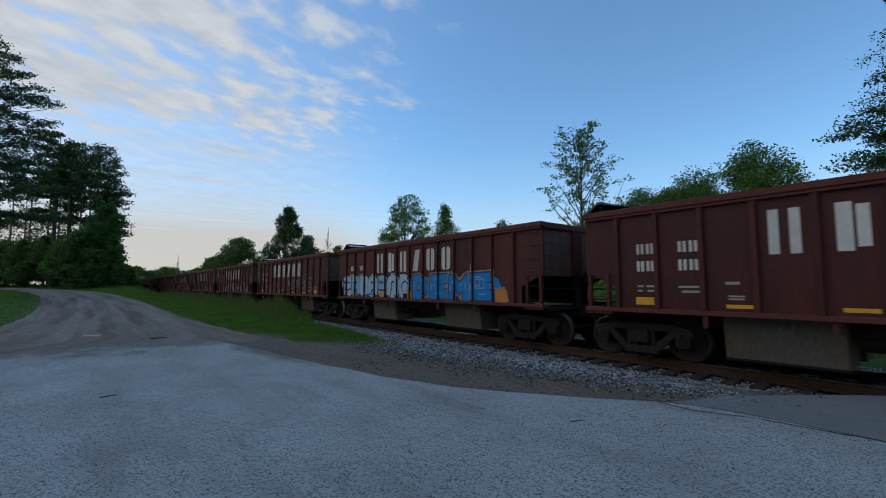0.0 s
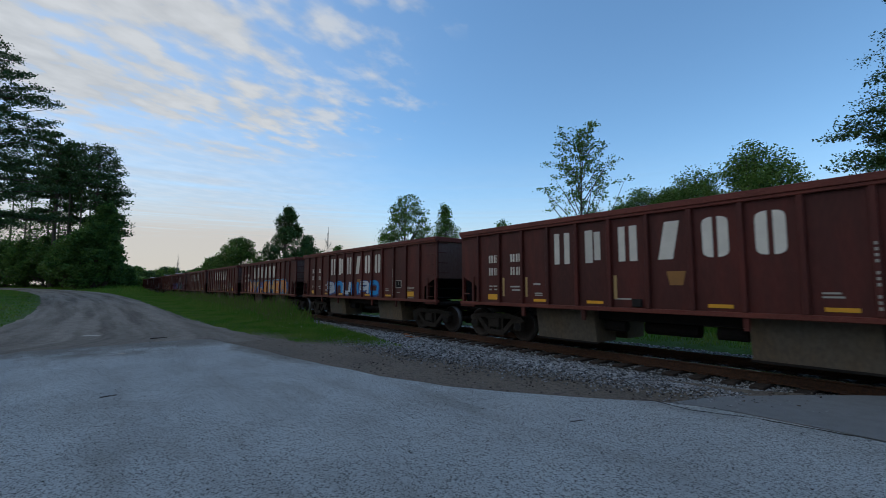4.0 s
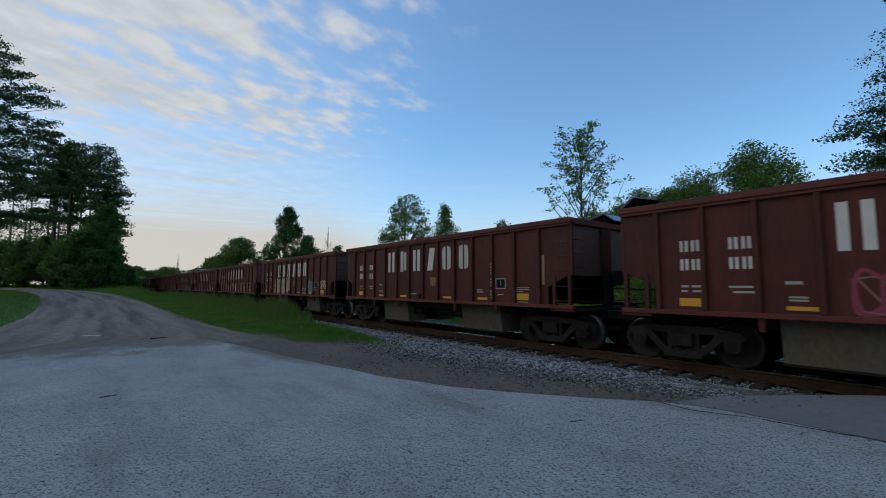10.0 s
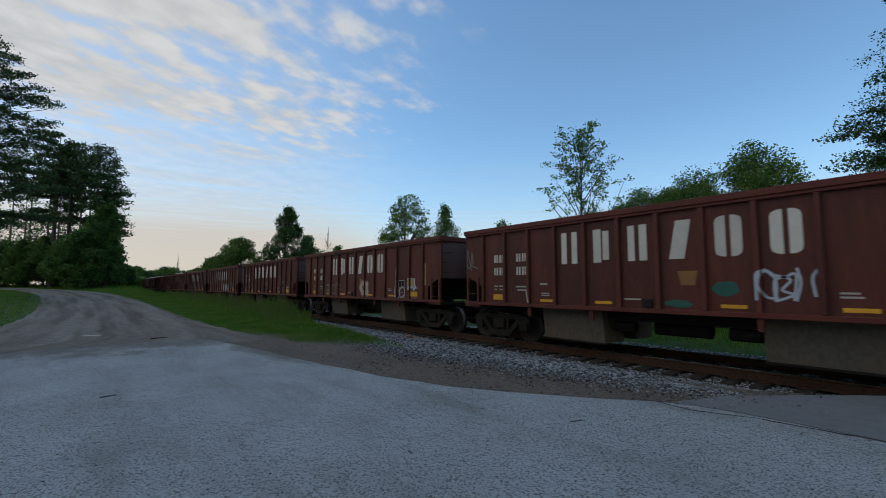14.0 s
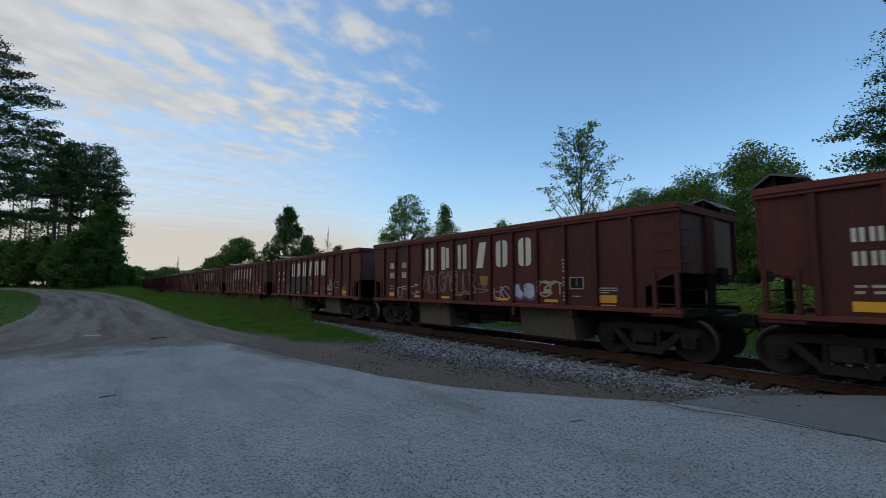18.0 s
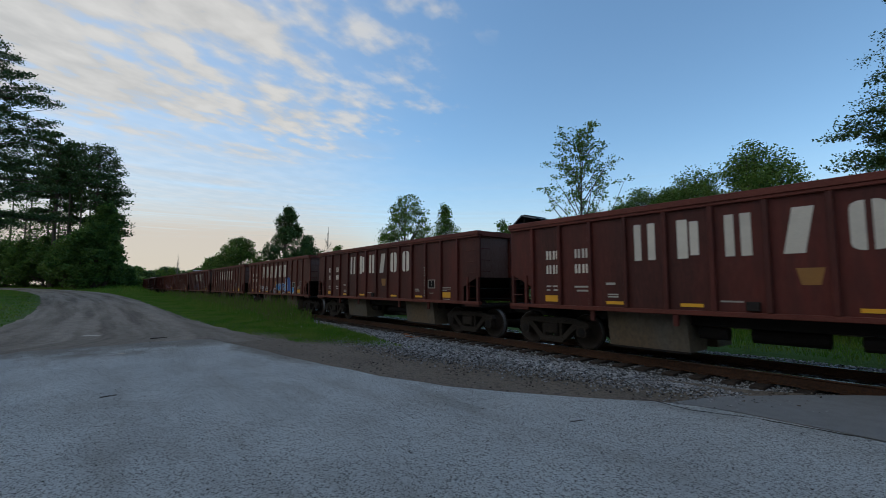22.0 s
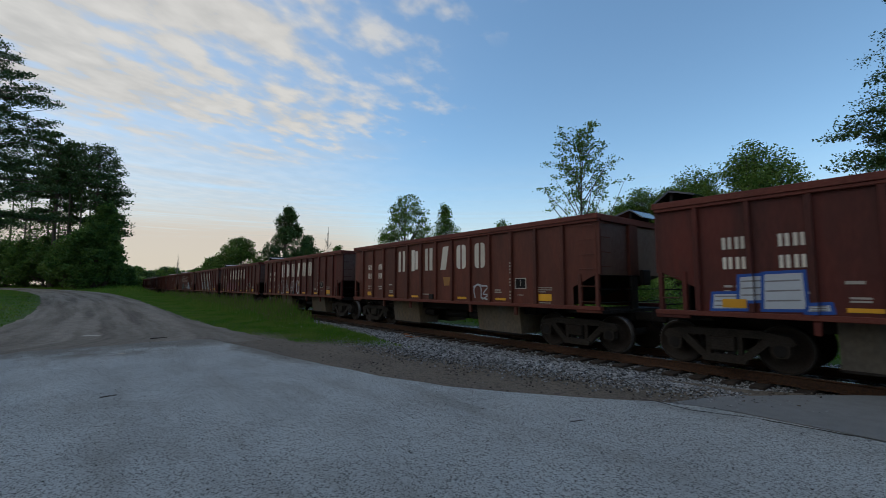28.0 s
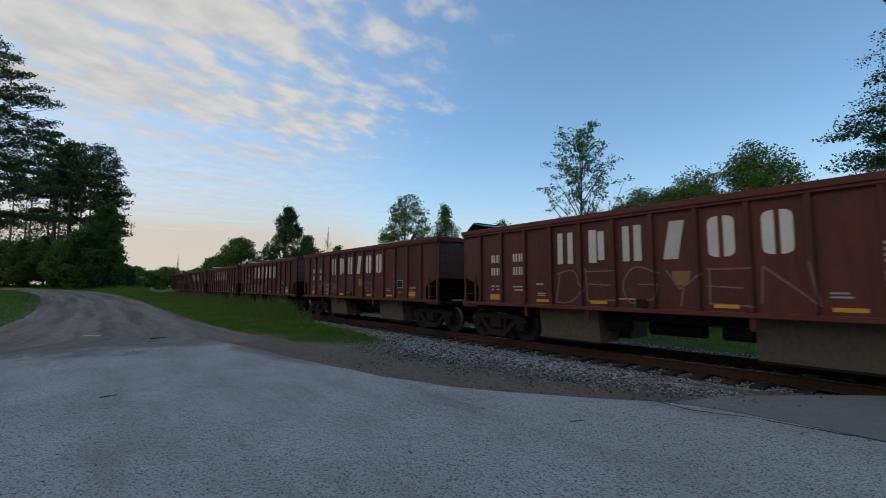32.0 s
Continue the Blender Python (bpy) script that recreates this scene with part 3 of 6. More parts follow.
scrap("paper_scrap", "small crumpled white paper scrap on the asphalt", -12.4, 0.54, 0.016, 0.15, 0.10, M_WHITE, 0.02, 20)
scrap("pale_stone_slab", "flat pale stone set in the dirt road", -17.0, -0.03, 0.062, 0.5, 0.32, M_STENCIL, 0.012, 60)
scrap("rusty_plate", "rusty steel tie plate lying on the ballast", -10.9, 7.45, 0.03, 0.42, 0.20, M_RUST, 0.03, 35)
scrap("rusty_plate", "rusty steel tie plate lying on the ballast", -11.6, 7.7, 0.03, 0.34, 0.18, M_RUST, 0.03, -15)
twig("dark broken twig on the asphalt", -7.75, 0.12, 0.014, 0.20, 0.008, 70, 1)
twig("dark broken stick at the edge of the dirt road", -15.3, 1.3, 0.014, 0.42, 0.016, 80, 2)
twig("dark broken twig on the asphalt", -3.1, 4.3, 0.014, 0.16, 0.006, 40, 3)

# ---- grass ----
def blades(name, px, py, pz, height, width, mat, label, lean=0.35):
    n = len(px)
    a = rng.uniform(0, math.tau, n)
    w = np.stack((np.cos(a), np.sin(a), 0 * a), -1) * (width / 2)[:, None]
    b = rng.uniform(0, math.tau, n)
    tip = np.stack((np.cos(b) * lean * height * rng.uniform(0, 1, n), np.sin(b) * lean * height * rng.uniform(0, 1, n), height), -1)
    base = np.stack((px, py, pz), -1)
    mid = base + tip * 0.55 - np.array((0, 0, 0)) + np.stack((0 * a, 0 * a, 0.06 * height), -1)
    v = np.stack((base - w, base + w, mid + w * 0.8, base + tip, mid - w * 0.8), 1).reshape(-1, 3)
    f = (np.array(((0, 1, 2), (0, 2, 4), (4, 2, 3)))[None] + 5 * np.arange(n)[:, None, None]).reshape(-1, 3)
    return tagged(new(name, arrays_mesh(name, v, f, mat)), label, "grass", kind="stuff")


def grass_band(name, n, xa, xb, lo, hi, low, high, mat, label, power=1.0, pz=-0.03, wide=0.012):
    px = xa + (xb - xa) * rng.uniform(0, 1, n) ** power
    l, h = np.array([lo(x) for x in px]), np.array([hi(x) for x in px])
    u = rng.uniform(0, 1, n)
    py = l + (h - l) * u
    patch = np.array([noise.noise(Vector((x * 0.5, y * 0.8, 2))) for x, y in zip(px, py)])
    ragged = u > 0.10 * np.array([noise.noise(Vector((x * 1.5, 5, 0))) for x in px]) + 0.02
    hgt = (low + (high - low) * u ** 1.6) * rng.uniform(0.5, 1.15, n) * (1 + 0.5 * patch)
    wid = wide * (1 + 0.05 * np.abs(px)) * rng.uniform(0.6, 1.3, n)
    hgt *= np.clip(np.abs(px - xa) / 5.0 + 0.25, 0, 1)
    k = ragged & (rng.uniform(0, 1, n) < np.clip(np.abs(px - xa) / 3.0 + 0.08, 0, 1))
    return blades(name, px[k], py[k], ground_z(px, py)[k] + pz, hgt[k], wid[k], mat, label)


grass_band("verge_grass", 80000, -9.2, -75, road_right, lambda x: min(bed_edge(x) + 0.1, 8.4), 0.05, 0.22, M_GRASS,
           "bright green grass on the verge between road and track", 2.0)
grass_band("tall_weeds", 17000, -18.0, -75, lambda x: bed_edge(x) - 2.2, lambda x: bed_edge(x) + 0.5, 0.35, 0.95, M_GRASS,
           "tall green weeds beside the track bed", 1.4)
grass_band("seeding_grass", 15000, -18.5, -75, lambda x: bed_edge(x) - 1.5, lambda x: bed_edge(x) + 0.4, 0.45, 0.95, M_STRAW,
           "tall brownish seeding grass beside the track bed", 1.5, wide=0.006)
n = 90
fx = -13 - 30 * rng.uniform(0, 1, n) ** 1.6
fy = np.array([bed_edge(x) for x in fx]) - rng.uniform(0.0, 2.4, n)
stones("white_wildflowers", np.stack((fx, fy, ground_z(fx, fy) + rng.uniform(0.15, 0.5, n)), -1), rng.uniform(0.008, 0.02, n), M_WHITE,
       "small white wildflowers in the verge grass", "flowers", 0.5)
grass_band("far_verge_grass", 14000, -70, -160, road_right, lambda x: min(8.4, road_right(x) + 9), 0.15, 0.8, M_GRASS, "green grass along the distant road edge", 1.0, wide=0.03)
grass_band("lawn_grass", 50000, -19, -110, lambda x: road_left(x) - 0.05, lambda x: road_left(x) - 14, 0.06, 0.25, M_GRASS,
           "green mown grass beside the dirt road", 1.6, wide=0.02)
grass_band("track_side_grass", 52000, 9, -60, lambda x: 13.9, lambda x: 21.0, 0.12, 0.42, M_GRASS, "green grass behind the railway track", 1.0, -0.05, 0.02)


# ---- trees ----
def tubes(paths, sides=6):
    V, F = [], []
    for path in paths:
        base = len(V)
        for j, (c, r) in enumerate(path):
            nx = Vector(path[min(j + 1, len(path) - 1)][0]) - Vector(path[max(j - 1, 0)][0])
            t = nx.to_track_quat("Z", "Y").to_matrix()
            for k in range(sides):
                V.append(Vector(c) + t @ Vector((r * math.cos(k * math.tau / sides), r * math.sin(k * math.tau / sides), 0)))
        for j in range(len(path) - 1):
            for k in range(sides):
                a, b = base + j * sides + k, base + j * sides + (k + 1) % sides
                F.append((a, b, b + sides, a + sides))
    return [tuple(v) for v in V], F


def leaves(centres, per, spread, size, g, flat=0.7, droop=0.0):
    """Leaf quads scattered round clump centres; returns verts and quads."""
    n = len(centres) * per
    c = np.repeat(centres, per, 0) + np.clip(g.normal(0, 1, (n, 3)), -1.7, 1.7) * np.array((spread, spread, spread * flat))
    u = g.normal(size=(n, 3))
    u[:, 2] *= 0.5
    u[:, 2] -= droop
    u /= np.linalg.norm(u, axis=1, keepdims=True)
    w = np.cross(u, g.normal(size=(n, 3)))
    w /= np.linalg.norm(w, axis=1, keepdims=True)
    s = size * g.uniform(0.6, 1.3, (n, 1))
    v = np.stack((c, c + u * s * 0.5 + w * s * 0.32, c + u * s, c + u * s * 0.5 - w * s * 0.32), 1).reshape(-1, 3)
    return v, np.arange(4 * n).reshape(-1, 4)


def bent(a, b, r0, r1, g, steps=4, sag=0.08):
    a, b = np.array(a, float), np.array(b, float)
    L = np.linalg.norm(b - a)
    off = g.normal(0, sag * L, 3)
    return [(tuple(a + (b - a) * t + off * math.sin(math.pi * t)), r0 + (r1 - r0) * t) for t in np.linspace(0, 1, steps + 1)]


def assemble(name, x, y, z, trunk, crown, bark, leafmat, label, group=""):
    root = tagged(new(name), label, "tree", group)
    root.location = (x, y, float(ground_z(x, y)) - 0.15 if z is None else z)
    v, f = trunk
    part("trunk", arrays_mesh("trunk", v, f, bark, True), bark, root)
    if crown is not None:
        part("crown", arrays_mesh("crown", crown[0], crown[1], leafmat), leafmat, root)
    return root


def broad_tree(name, label, x, y, h, wid, base, seed, leafmat=None, bark=None, clumps=150, per=40, size=0.15, spread=0.5, lumps=7,
               lean=0.0, stems=1, top=0.5, z=None, group="", flat=0.7, dense=1.5):
    """A broadleaved tree: h metres high, crown from base upwards and wid across, built of lumps of leaf clumps on limbs."""
    g = np.random.default_rng(seed)
    clumps, per, spread, size = int(clumps * dense * 1.35), int(per * dense ** 0.5 * 0.58), spread * 0.58, size * 1.22
    zc, rz, r = (base + h) / 2, (h - base) / 2, wid / 2
    blobs = []
    for i in range(lumps):
        t = (i + 0.5) / lumps
        zz = base + rz * 0.35 + (h - base - rz * 0.75) * t
        ring = r * (0.62 if t < top else 0.62 * max(0.12, 1 - (t - top) / (1 - top)))
        an = i * 2.4 + g.uniform(-0.5, 0.5)
        k = g.uniform(0.30, 0.48) * (1 - 0.62 * t if top < 0.4 else 1)
        blobs.append((np.array((ring * math.cos(an) + lean * t, ring * math.sin(an), zz)), np.array((r * k, r * k, rz * k * 0.8))))
    cs = []
    for i in range(clumps):
        c, rad = blobs[int(g.integers(lumps))]
        u = g.normal(size=3)
        u /= np.linalg.norm(u)
        cs.append(c + u * rad * g.uniform(0.45, 1.0) ** 0.6)
    cs = np.array(cs)
    cs[:, 2] = np.clip(cs[:, 2], base * 0.8, h - spread)
    paths = []
    r0 = 0.018 * h + 0.03
    for s in range(stems):
        an = g.uniform(0, math.tau)
        off = 0.25 * s
        tip = np.array((lean * 0.8 + (0.22 * r if stems > 1 else 0) * math.cos(an), (0.22 * r if stems > 1 else 0) * math.sin(an), h * g.uniform(0.86, 0.95)))
        paths.append(bent((off * math.cos(an), off * math.sin(an), -0.1), tip, r0 * (1 if s == 0 else 0.7), 0.02, g, 8, 0.015))
    for c in cs[::6]:
        st = paths[int(g.integers(stems))]
        t = np.clip((c[2] - np.hypot(c[0], c[1]) * g.uniform(0.5, 1.0)) / h, 0.12, 0.85)
        j = int(t * 8)
        paths.append(bent(st[j][0], c, max(0.02, r0 * (1 - t) * 0.45), 0.012, g, 3, 0.06))
    return assemble(name, x, y, z, tubes(paths, 6), leaves(cs, per, spread, size, g, flat), bark or M_BARK, leafmat or M_LEAF, label, group)


def pine_tree(name, label, x, y, h, wid, base, seed, step=0.85, per=20, size=0.30, z=None, group="", stout=0.014, tuft=0.24):
    """A tall white pine: bare lower trunk, tiers of long level boughs with upturned tufts."""
    g = np.random.default_rng(seed)
    paths = [bent((0, 0, -0.1), (g.normal(0, 0.2), g.normal(0, 0.2), h), stout * h + 0.05, 0.03, g, 10, 0.006)]
    cs = []
    zz = base
    while zz < h - 0.4:
        t = (zz - base) / (h - base)
        reach = wid / 2 * min(1.0, 0.75 + 1.1 * t) * (1 - t) ** 0.55 + 0.35
        for k in range(int(g.integers(4, 7))):
            an = g.uniform(0, math.tau)
            L = reach * g.uniform(0.45, 1.15)
            rise = L * (0.35 * t - 0.02) + g.normal(0, 0.15)
            end = np.array((math.cos(an) * L, math.sin(an) * L, zz + rise))
            br = bent((0, 0, zz), end, 0.07 * (1 - t) + 0.025, 0.012, g, 4, 0.04)
            paths.append(br)
            m = max(3, int(L / 0.36))
            for i in range(m):
                s = 0.35 + 0.65 * (i + g.uniform(0, 1)) / m
                side = g.normal(0, 0.16 * L * (1.15 - s))
                cs.append(np.array((math.cos(an) * L * s - math.sin(an) * side, math.sin(an) * L * s + math.cos(an) * side,
                                    zz + rise * s + 0.12 + g.normal(0, 0.08))))
        zz += step * g.uniform(0.7, 1.3)
    return assemble(name, x, y, z, tubes(paths, 6), leaves(np.array(cs), per, tuft, size, g, 0.5 if tuft < 0.3 else 0.8, -0.35), M_BARK, M_NEEDLE, label, group)


def limb_tree(name, label, x, y, h, seed, limbs, low, high, rise, reach, leafmat, per=14, size=0.14, spread=0.22, flat=0.6, trunk=0.16, twigs=4, gap=0.5):
    """An open tree: limbs leave the trunk between low and high, climb at rise degrees, carry leaf tufts on side twigs."""
    g = np.random.default_rng(seed)
    stem = bent((0, 0, -0.1), (0.2, 0.1, h), trunk, 0.02, g, 10, 0.012)
    paths, cs = [stem], []
    for i in range(limbs):
        t = low + (high - low) * (i + g.uniform(0, 1)) / limbs
        an = i * 2.39996 + g.uniform(-0.4, 0.4)
        u = (t - low) / (high - low)
        ln = reach * (1.0 - 0.62 * u) * g.uniform(0.75, 1.15)
        el = radians(g.uniform(*rise))
        a = np.array(stem[min(9, int(t * 10))][0])
        a[2] = t * h
        d = np.array((math.cos(an) * math.cos(el), math.sin(an) * math.cos(el), math.sin(el)))
        b = a + d * ln
        br = bent(a, b, 0.30 * trunk * (1.2 - u) + 0.012, 0.01, g, 5, 0.05)
        paths.append(br)
        for j in range(2, 6):
            c = np.array(br[j][0])
            for k in range(twigs):
                e = c + g.normal(0, 1, 3) * np.array((gap, gap, gap * flat)) * (0.5 + 0.12 * ln)
                paths.append(bent(c, e, 0.012, 0.005, g, 2, 0.08))
                cs.append(e)
                cs.append(c + (e - c) * 0.6)
    for k in range(int(8 * (1 - high) * h) + 4):
        cs.append(np.array((0.2, 0.1, h * g.uniform(high, 1.0))) + g.normal(0, 0.22, 3))
    return assemble(name, x, y, None, tubes(paths, 5), leaves(np.array(cs), per, spread, size, g, flat), M_BARK, leafmat, label)


def bare_tree(name, label, x, y, h, seed):
    g = np.random.default_rng(seed)
    paths = [bent((0, 0, -0.1), (0.2, 0.1, h), 0.16, 0.02, g, 8, 0.01)]
    for i in range(34):
        t = g.uniform(0.3, 0.95)
        an = g.uniform(0, math.tau)
        L = 0.30 * h * (1.05 - t)
        a = (0.2 * t, 0.1 * t, h * t)
        b = (a[0] + math.cos(an) * L * 0.5, a[1] + math.sin(an) * L * 0.5, a[2] + L)
        paths.append(bent(a, b, 0.05, 0.012, g, 3, 0.05))
    return assemble(name, x, y, None, tubes(paths, 5), None, M_PALE_BARK, None, label)


# trees behind the track
limb_tree("young_ash_tree", "slender young tree with sparse green leaves on thin limbs", -19.1, 28.1, 13.4, 11, 30, 0.34, 0.93, (42, 72), 5.4, M_LEAF, per=11, size=0.175,
          spread=0.17, trunk=0.13, twigs=2, gap=0.36)
for x, y, h, wid, lumps, seed, label in (
        (-10.2, 36.6, 12.7, 8.4, 16, 12, "dense round-crowned green maple behind the track"),
        (-14.9, 38.6, 11.9, 7.6, 13, 13, "dense green maple behind the track"),
        (-17.6, 39.4, 11.6, 6.4, 12, 35, "dense green maple crowded between its neighbours"),
        (-20.2, 39.9, 11.9, 6.6, 12, 14, "green maple with a broken outline behind the track"),
        (-22.6, 40.4, 10.6, 6.4, 11, 36, "low green maple in a clump behind the track"),
        (-25.2, 40.8, 10.2, 6.8, 10, 15, "low green maple at the end of a clump")):
    broad_tree("maple_tree", label, x, y, h, wid, 0.8, seed, dense=2.6, clumps=330, per=42, size=0.14, spread=0.5, lumps=lumps, top=0.6)
limb_tree("locust_tree", "tall locust tree with fine layered green leaves", 1.9, 26.4, 15.4, 16, 170, 0.2, 0.97, (6, 30), 6.3, M_LEAF2, per=52, size=0.105, spread=0.3, flat=0.3,
          trunk=0.22, twigs=6, gap=0.5)
broad_tree("poplar_tree", "green poplar with an open crown", -50.2, 33.2, 15.6, 8.6, 3.0, 17, clumps=260, per=30, size=0.2, spread=0.5, lumps=9)
broad_tree("poplar_tree", "narrow green poplar with an open crown", -47.8, 38.3, 14.5, 3.8, 5.0, 18, clumps=150, per=28, size=0.2, spread=0.45, lumps=8)
broad_tree("small_maple_tree", "small rounded green tree", -42.7, 45.0, 11.8, 4.6, 3.0, 19, clumps=120, per=36, size=0.25, spread=0.5, lumps=5)
broad_tree("spire_tree", "dark green tree with a pointed top", -85.3, 28.9, 20.6, 10.5, 2.0, 20, clumps=330, per=36, size=0.28, spread=0.6, lumps=10,
           leafmat=M_LEAF2, top=0.3)
broad_tree("broad_tree", "broad green tree with a loose crown", -89.5, 21.5, 12.0, 10.5, 2.0, 21, clumps=300, per=34, size=0.28, spread=0.6, lumps=9)
broad_tree("round_tree", "dark green round-topped tree", -88.8, 34.0, 13.4, 6.6, 3.0, 22, clumps=200, per=34, size=0.28, spread=0.55, lumps=7, leafmat=M_LEAF2)
bare_tree("bare_tree", "leafless pale dead tree with upright branches", -91.7, 39.8, 15.0, 23)
broad_tree("small_tree", "small pointed green tree in the distance", -99.8, 46.3, 13.0, 4.0, 2.0, 24, clumps=100, per=30, size=0.36, spread=0.6, lumps=5)
bare_tree("bare_tree", "leafless pale dead tree behind the track", -6.0, 31.0, 6.6, 30)
bare_tree("bare_tree", "leafless pale dead tree in the distance", -208.4, 25.7, 15.0, 25)
broad_tree("young_tree", "thin pale green young tree", -116.0, 21.5, 9.5, 7.5, 1.5, 26, clumps=150, per=26, size=0.4, spread=0.7, lumps=7)
broad_tree("roadside_bush", "green bush at the edge of the dirt road", -150, 5.2, 7.4, 8.5, 0.2, 27, clumps=150, per=34, size=0.5, spread=0.8, lumps=6)
broad_tree("roadside_bush", "low green bush between road and track", -128, 6.0, 4.2, 7.0, 0.1, 28, clumps=120, per=34, size=0.45, spread=0.7, lumps=6)
broad_tree("roadside_bush", "low green bush between road and track", -172, 4.5, 8.0, 8.5, 0.2, 29, clumps=130, per=34, size=0.55, spread=0.8, lumps=6)

# far woods
for i in range(26):
    t = i / 25
    broad_tree("distant_tree", "distant green tree on the wood's edge", -250 + 6 * math.sin(i * 1.9), -6 + 90 * t, 9.5 + 3.0 * math.sin(i * 2.3) ** 2, 11, 0.5, 60 + i,
               clumps=70, per=26, size=0.85, spread=1.2, lumps=6, leafmat=(M_LEAF, M_LEAF2)[i % 2], group="distant wood's edge")

# undergrowth behind the track
for i in range(30):
    x = 4 - 2.9 * i
    close = i < 14
    broad_tree("shrub", "leafy green shrub behind the railway track", x, 21.5 + 2.5 * math.sin(i * 2.1), 3.0 + 1.2 * math.sin(i * 1.3), 5.2, 0.1, 120 + i, dense=2.4, clumps=110 if close else 70,
               per=52 if close else 32, size=0.085 if close else 0.16 + 0.003 * i, spread=0.5, lumps=9 if close else 6, leafmat=M_SHRUB, group="shrubs behind the track")

for i in range(16):
    broad_tree("woodland_tree", "green tree in the wood behind the track", 14 - 7.5 * i, 54 + 3 * math.sin(i * 2.7), 8.6 + 1.0 * math.sin(i * 1.7), 10, 0.3, 160 + i, clumps=120, per=30,
               size=0.4, spread=0.8, lumps=8, group="wood behind the track")

# pines and wood beside the road
pine_tree("white_pine", "tall dark white pine with tiers of long boughs", -56.0, -9.5, 23.4, 17.5, 6.2, 31, step=0.75, per=36, size=0.21, tuft=0.26)
pine_tree("white_pine", "tall dark white pine with tiers of long boughs", -68.0, -16.5, 26.0, 13.0, 7.0, 32, step=1.05, per=34, size=0.22, tuft=0.26)
pine_tree("white_pine", "dark pine with a broad flat-topped crown", -104.0, -6.4, 28.5, 14.0, 12.0, 33, step=1.2, size=0.4)
for i, (x, y, h, w, b) in enumerate(((-96, -0.6, 26.0, 8.0, 14), (-99, -2.9, 26.5, 8.0, 17), (-98, 1.7, 24.0, 7.0, 8), (-107, -4.5, 27.5, 8.0, 18), (-112, -8.0, 28.0, 8.0, 18.5),
                                     (-118, -11.0, 29.0, 8.5, 19), (-110, -2.0, 27.0, 8.0, 16), (-97, 0.8, 22.0, 7.5, 10), (-123, -14.5, 29.0, 8.5, 19), (-104, -6.2, 25.5, 6.5, 17),
                                     (-115, -6.2, 27.5, 7.0, 18), (-101, -4.6, 26.0, 6.0, 17.5))):
    pine_tree("red_pine", "tall red pine with a bare lower trunk", x, y, h, w, b, 40 + i, step=1.35, per=13, size=0.36, group="roadside pine stand", stout=0.006, tuft=0.38)
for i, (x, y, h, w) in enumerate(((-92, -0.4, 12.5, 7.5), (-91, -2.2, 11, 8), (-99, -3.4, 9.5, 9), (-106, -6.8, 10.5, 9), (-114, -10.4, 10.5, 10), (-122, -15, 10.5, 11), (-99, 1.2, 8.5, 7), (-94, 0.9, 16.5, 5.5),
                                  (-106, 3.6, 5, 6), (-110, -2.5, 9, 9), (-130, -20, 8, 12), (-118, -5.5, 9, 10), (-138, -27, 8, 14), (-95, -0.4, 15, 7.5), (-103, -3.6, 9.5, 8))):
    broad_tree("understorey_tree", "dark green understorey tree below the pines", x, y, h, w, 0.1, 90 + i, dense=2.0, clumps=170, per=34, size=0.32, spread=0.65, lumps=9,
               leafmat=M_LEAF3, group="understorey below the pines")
for i, (x, y, h, w) in enumerate(((-108, -7.0, 19, 9), (-116, -11.5, 19, 10), (-124, -16.5, 18, 10), (-104, -4.2, 19, 8), (-130, -21, 18, 12))):
    broad_tree("slender_tree", "slender open-crowned tree among the pine trunks", x, y, h, w, 6.0, 240 + i, dense=1.0, clumps=95, per=24, size=0.30, spread=0.6, lumps=10,
               leafmat=M_LEAF3, group="slender trees among the pines")

# unseen wood added behind the camera, keeps skylight off the car sides
for i in range(11):
    broad_tree("woodland_tree", "tall unseen tree added behind the camera to block skylight", -34 + 8.5 * i, -27 + 3 * math.sin(i * 2.2), 12.5 + 1.5 * math.sin(i * 1.4), 11, 0.4, 200 + i, clumps=130, per=26, size=0.6,
               spread=0.9, lumps=9, group="wood across the lot")


# ---- clouds ----
CLOUD_H = 300.0
cm = bpy.data.materials.new("thin_cloud")
cm.use_nodes = True
nt = cm.node_tree
nt.nodes.remove(nt.nodes["Principled BSDF"])
co = nt.nodes.new("ShaderNodeTexCoord")


def mapped(rot, sx, sy):
    mp = nt.nodes.new("ShaderNodeMapping")
    mp.vector_type = "TEXTURE"
    mp.inputs["Rotation"].default_value = (0, 0, radians(rot))
    mp.inputs["Scale"].default_value = (sx, sy, 1)
    nt.links.new(co.outputs["Object"], mp.inputs["Vector"])
    return mp.outputs[0]


def math_node(op, a, b):
    m = nt.nodes.new("ShaderNodeMath")
    m.operation = op
    for s, v in ((m.inputs[0], a), (m.inputs[1], b)):
        if isinstance(v, (int, float)):
            s.default_value = v
        else:
            nt.links.new(v, s)
    return m.outputs[0]


def fade(value, a, b, lo=0.0, hi=1.0):
    m = nt.nodes.new("ShaderNodeMapRange")
    m.interpolation_type = "SMOOTHSTEP"
    for s, v in zip(m.inputs[1:5], (a, b, lo, hi)):
        s.default_value = v
    nt.links.new(value, m.inputs[0])
    return m.outputs[0]


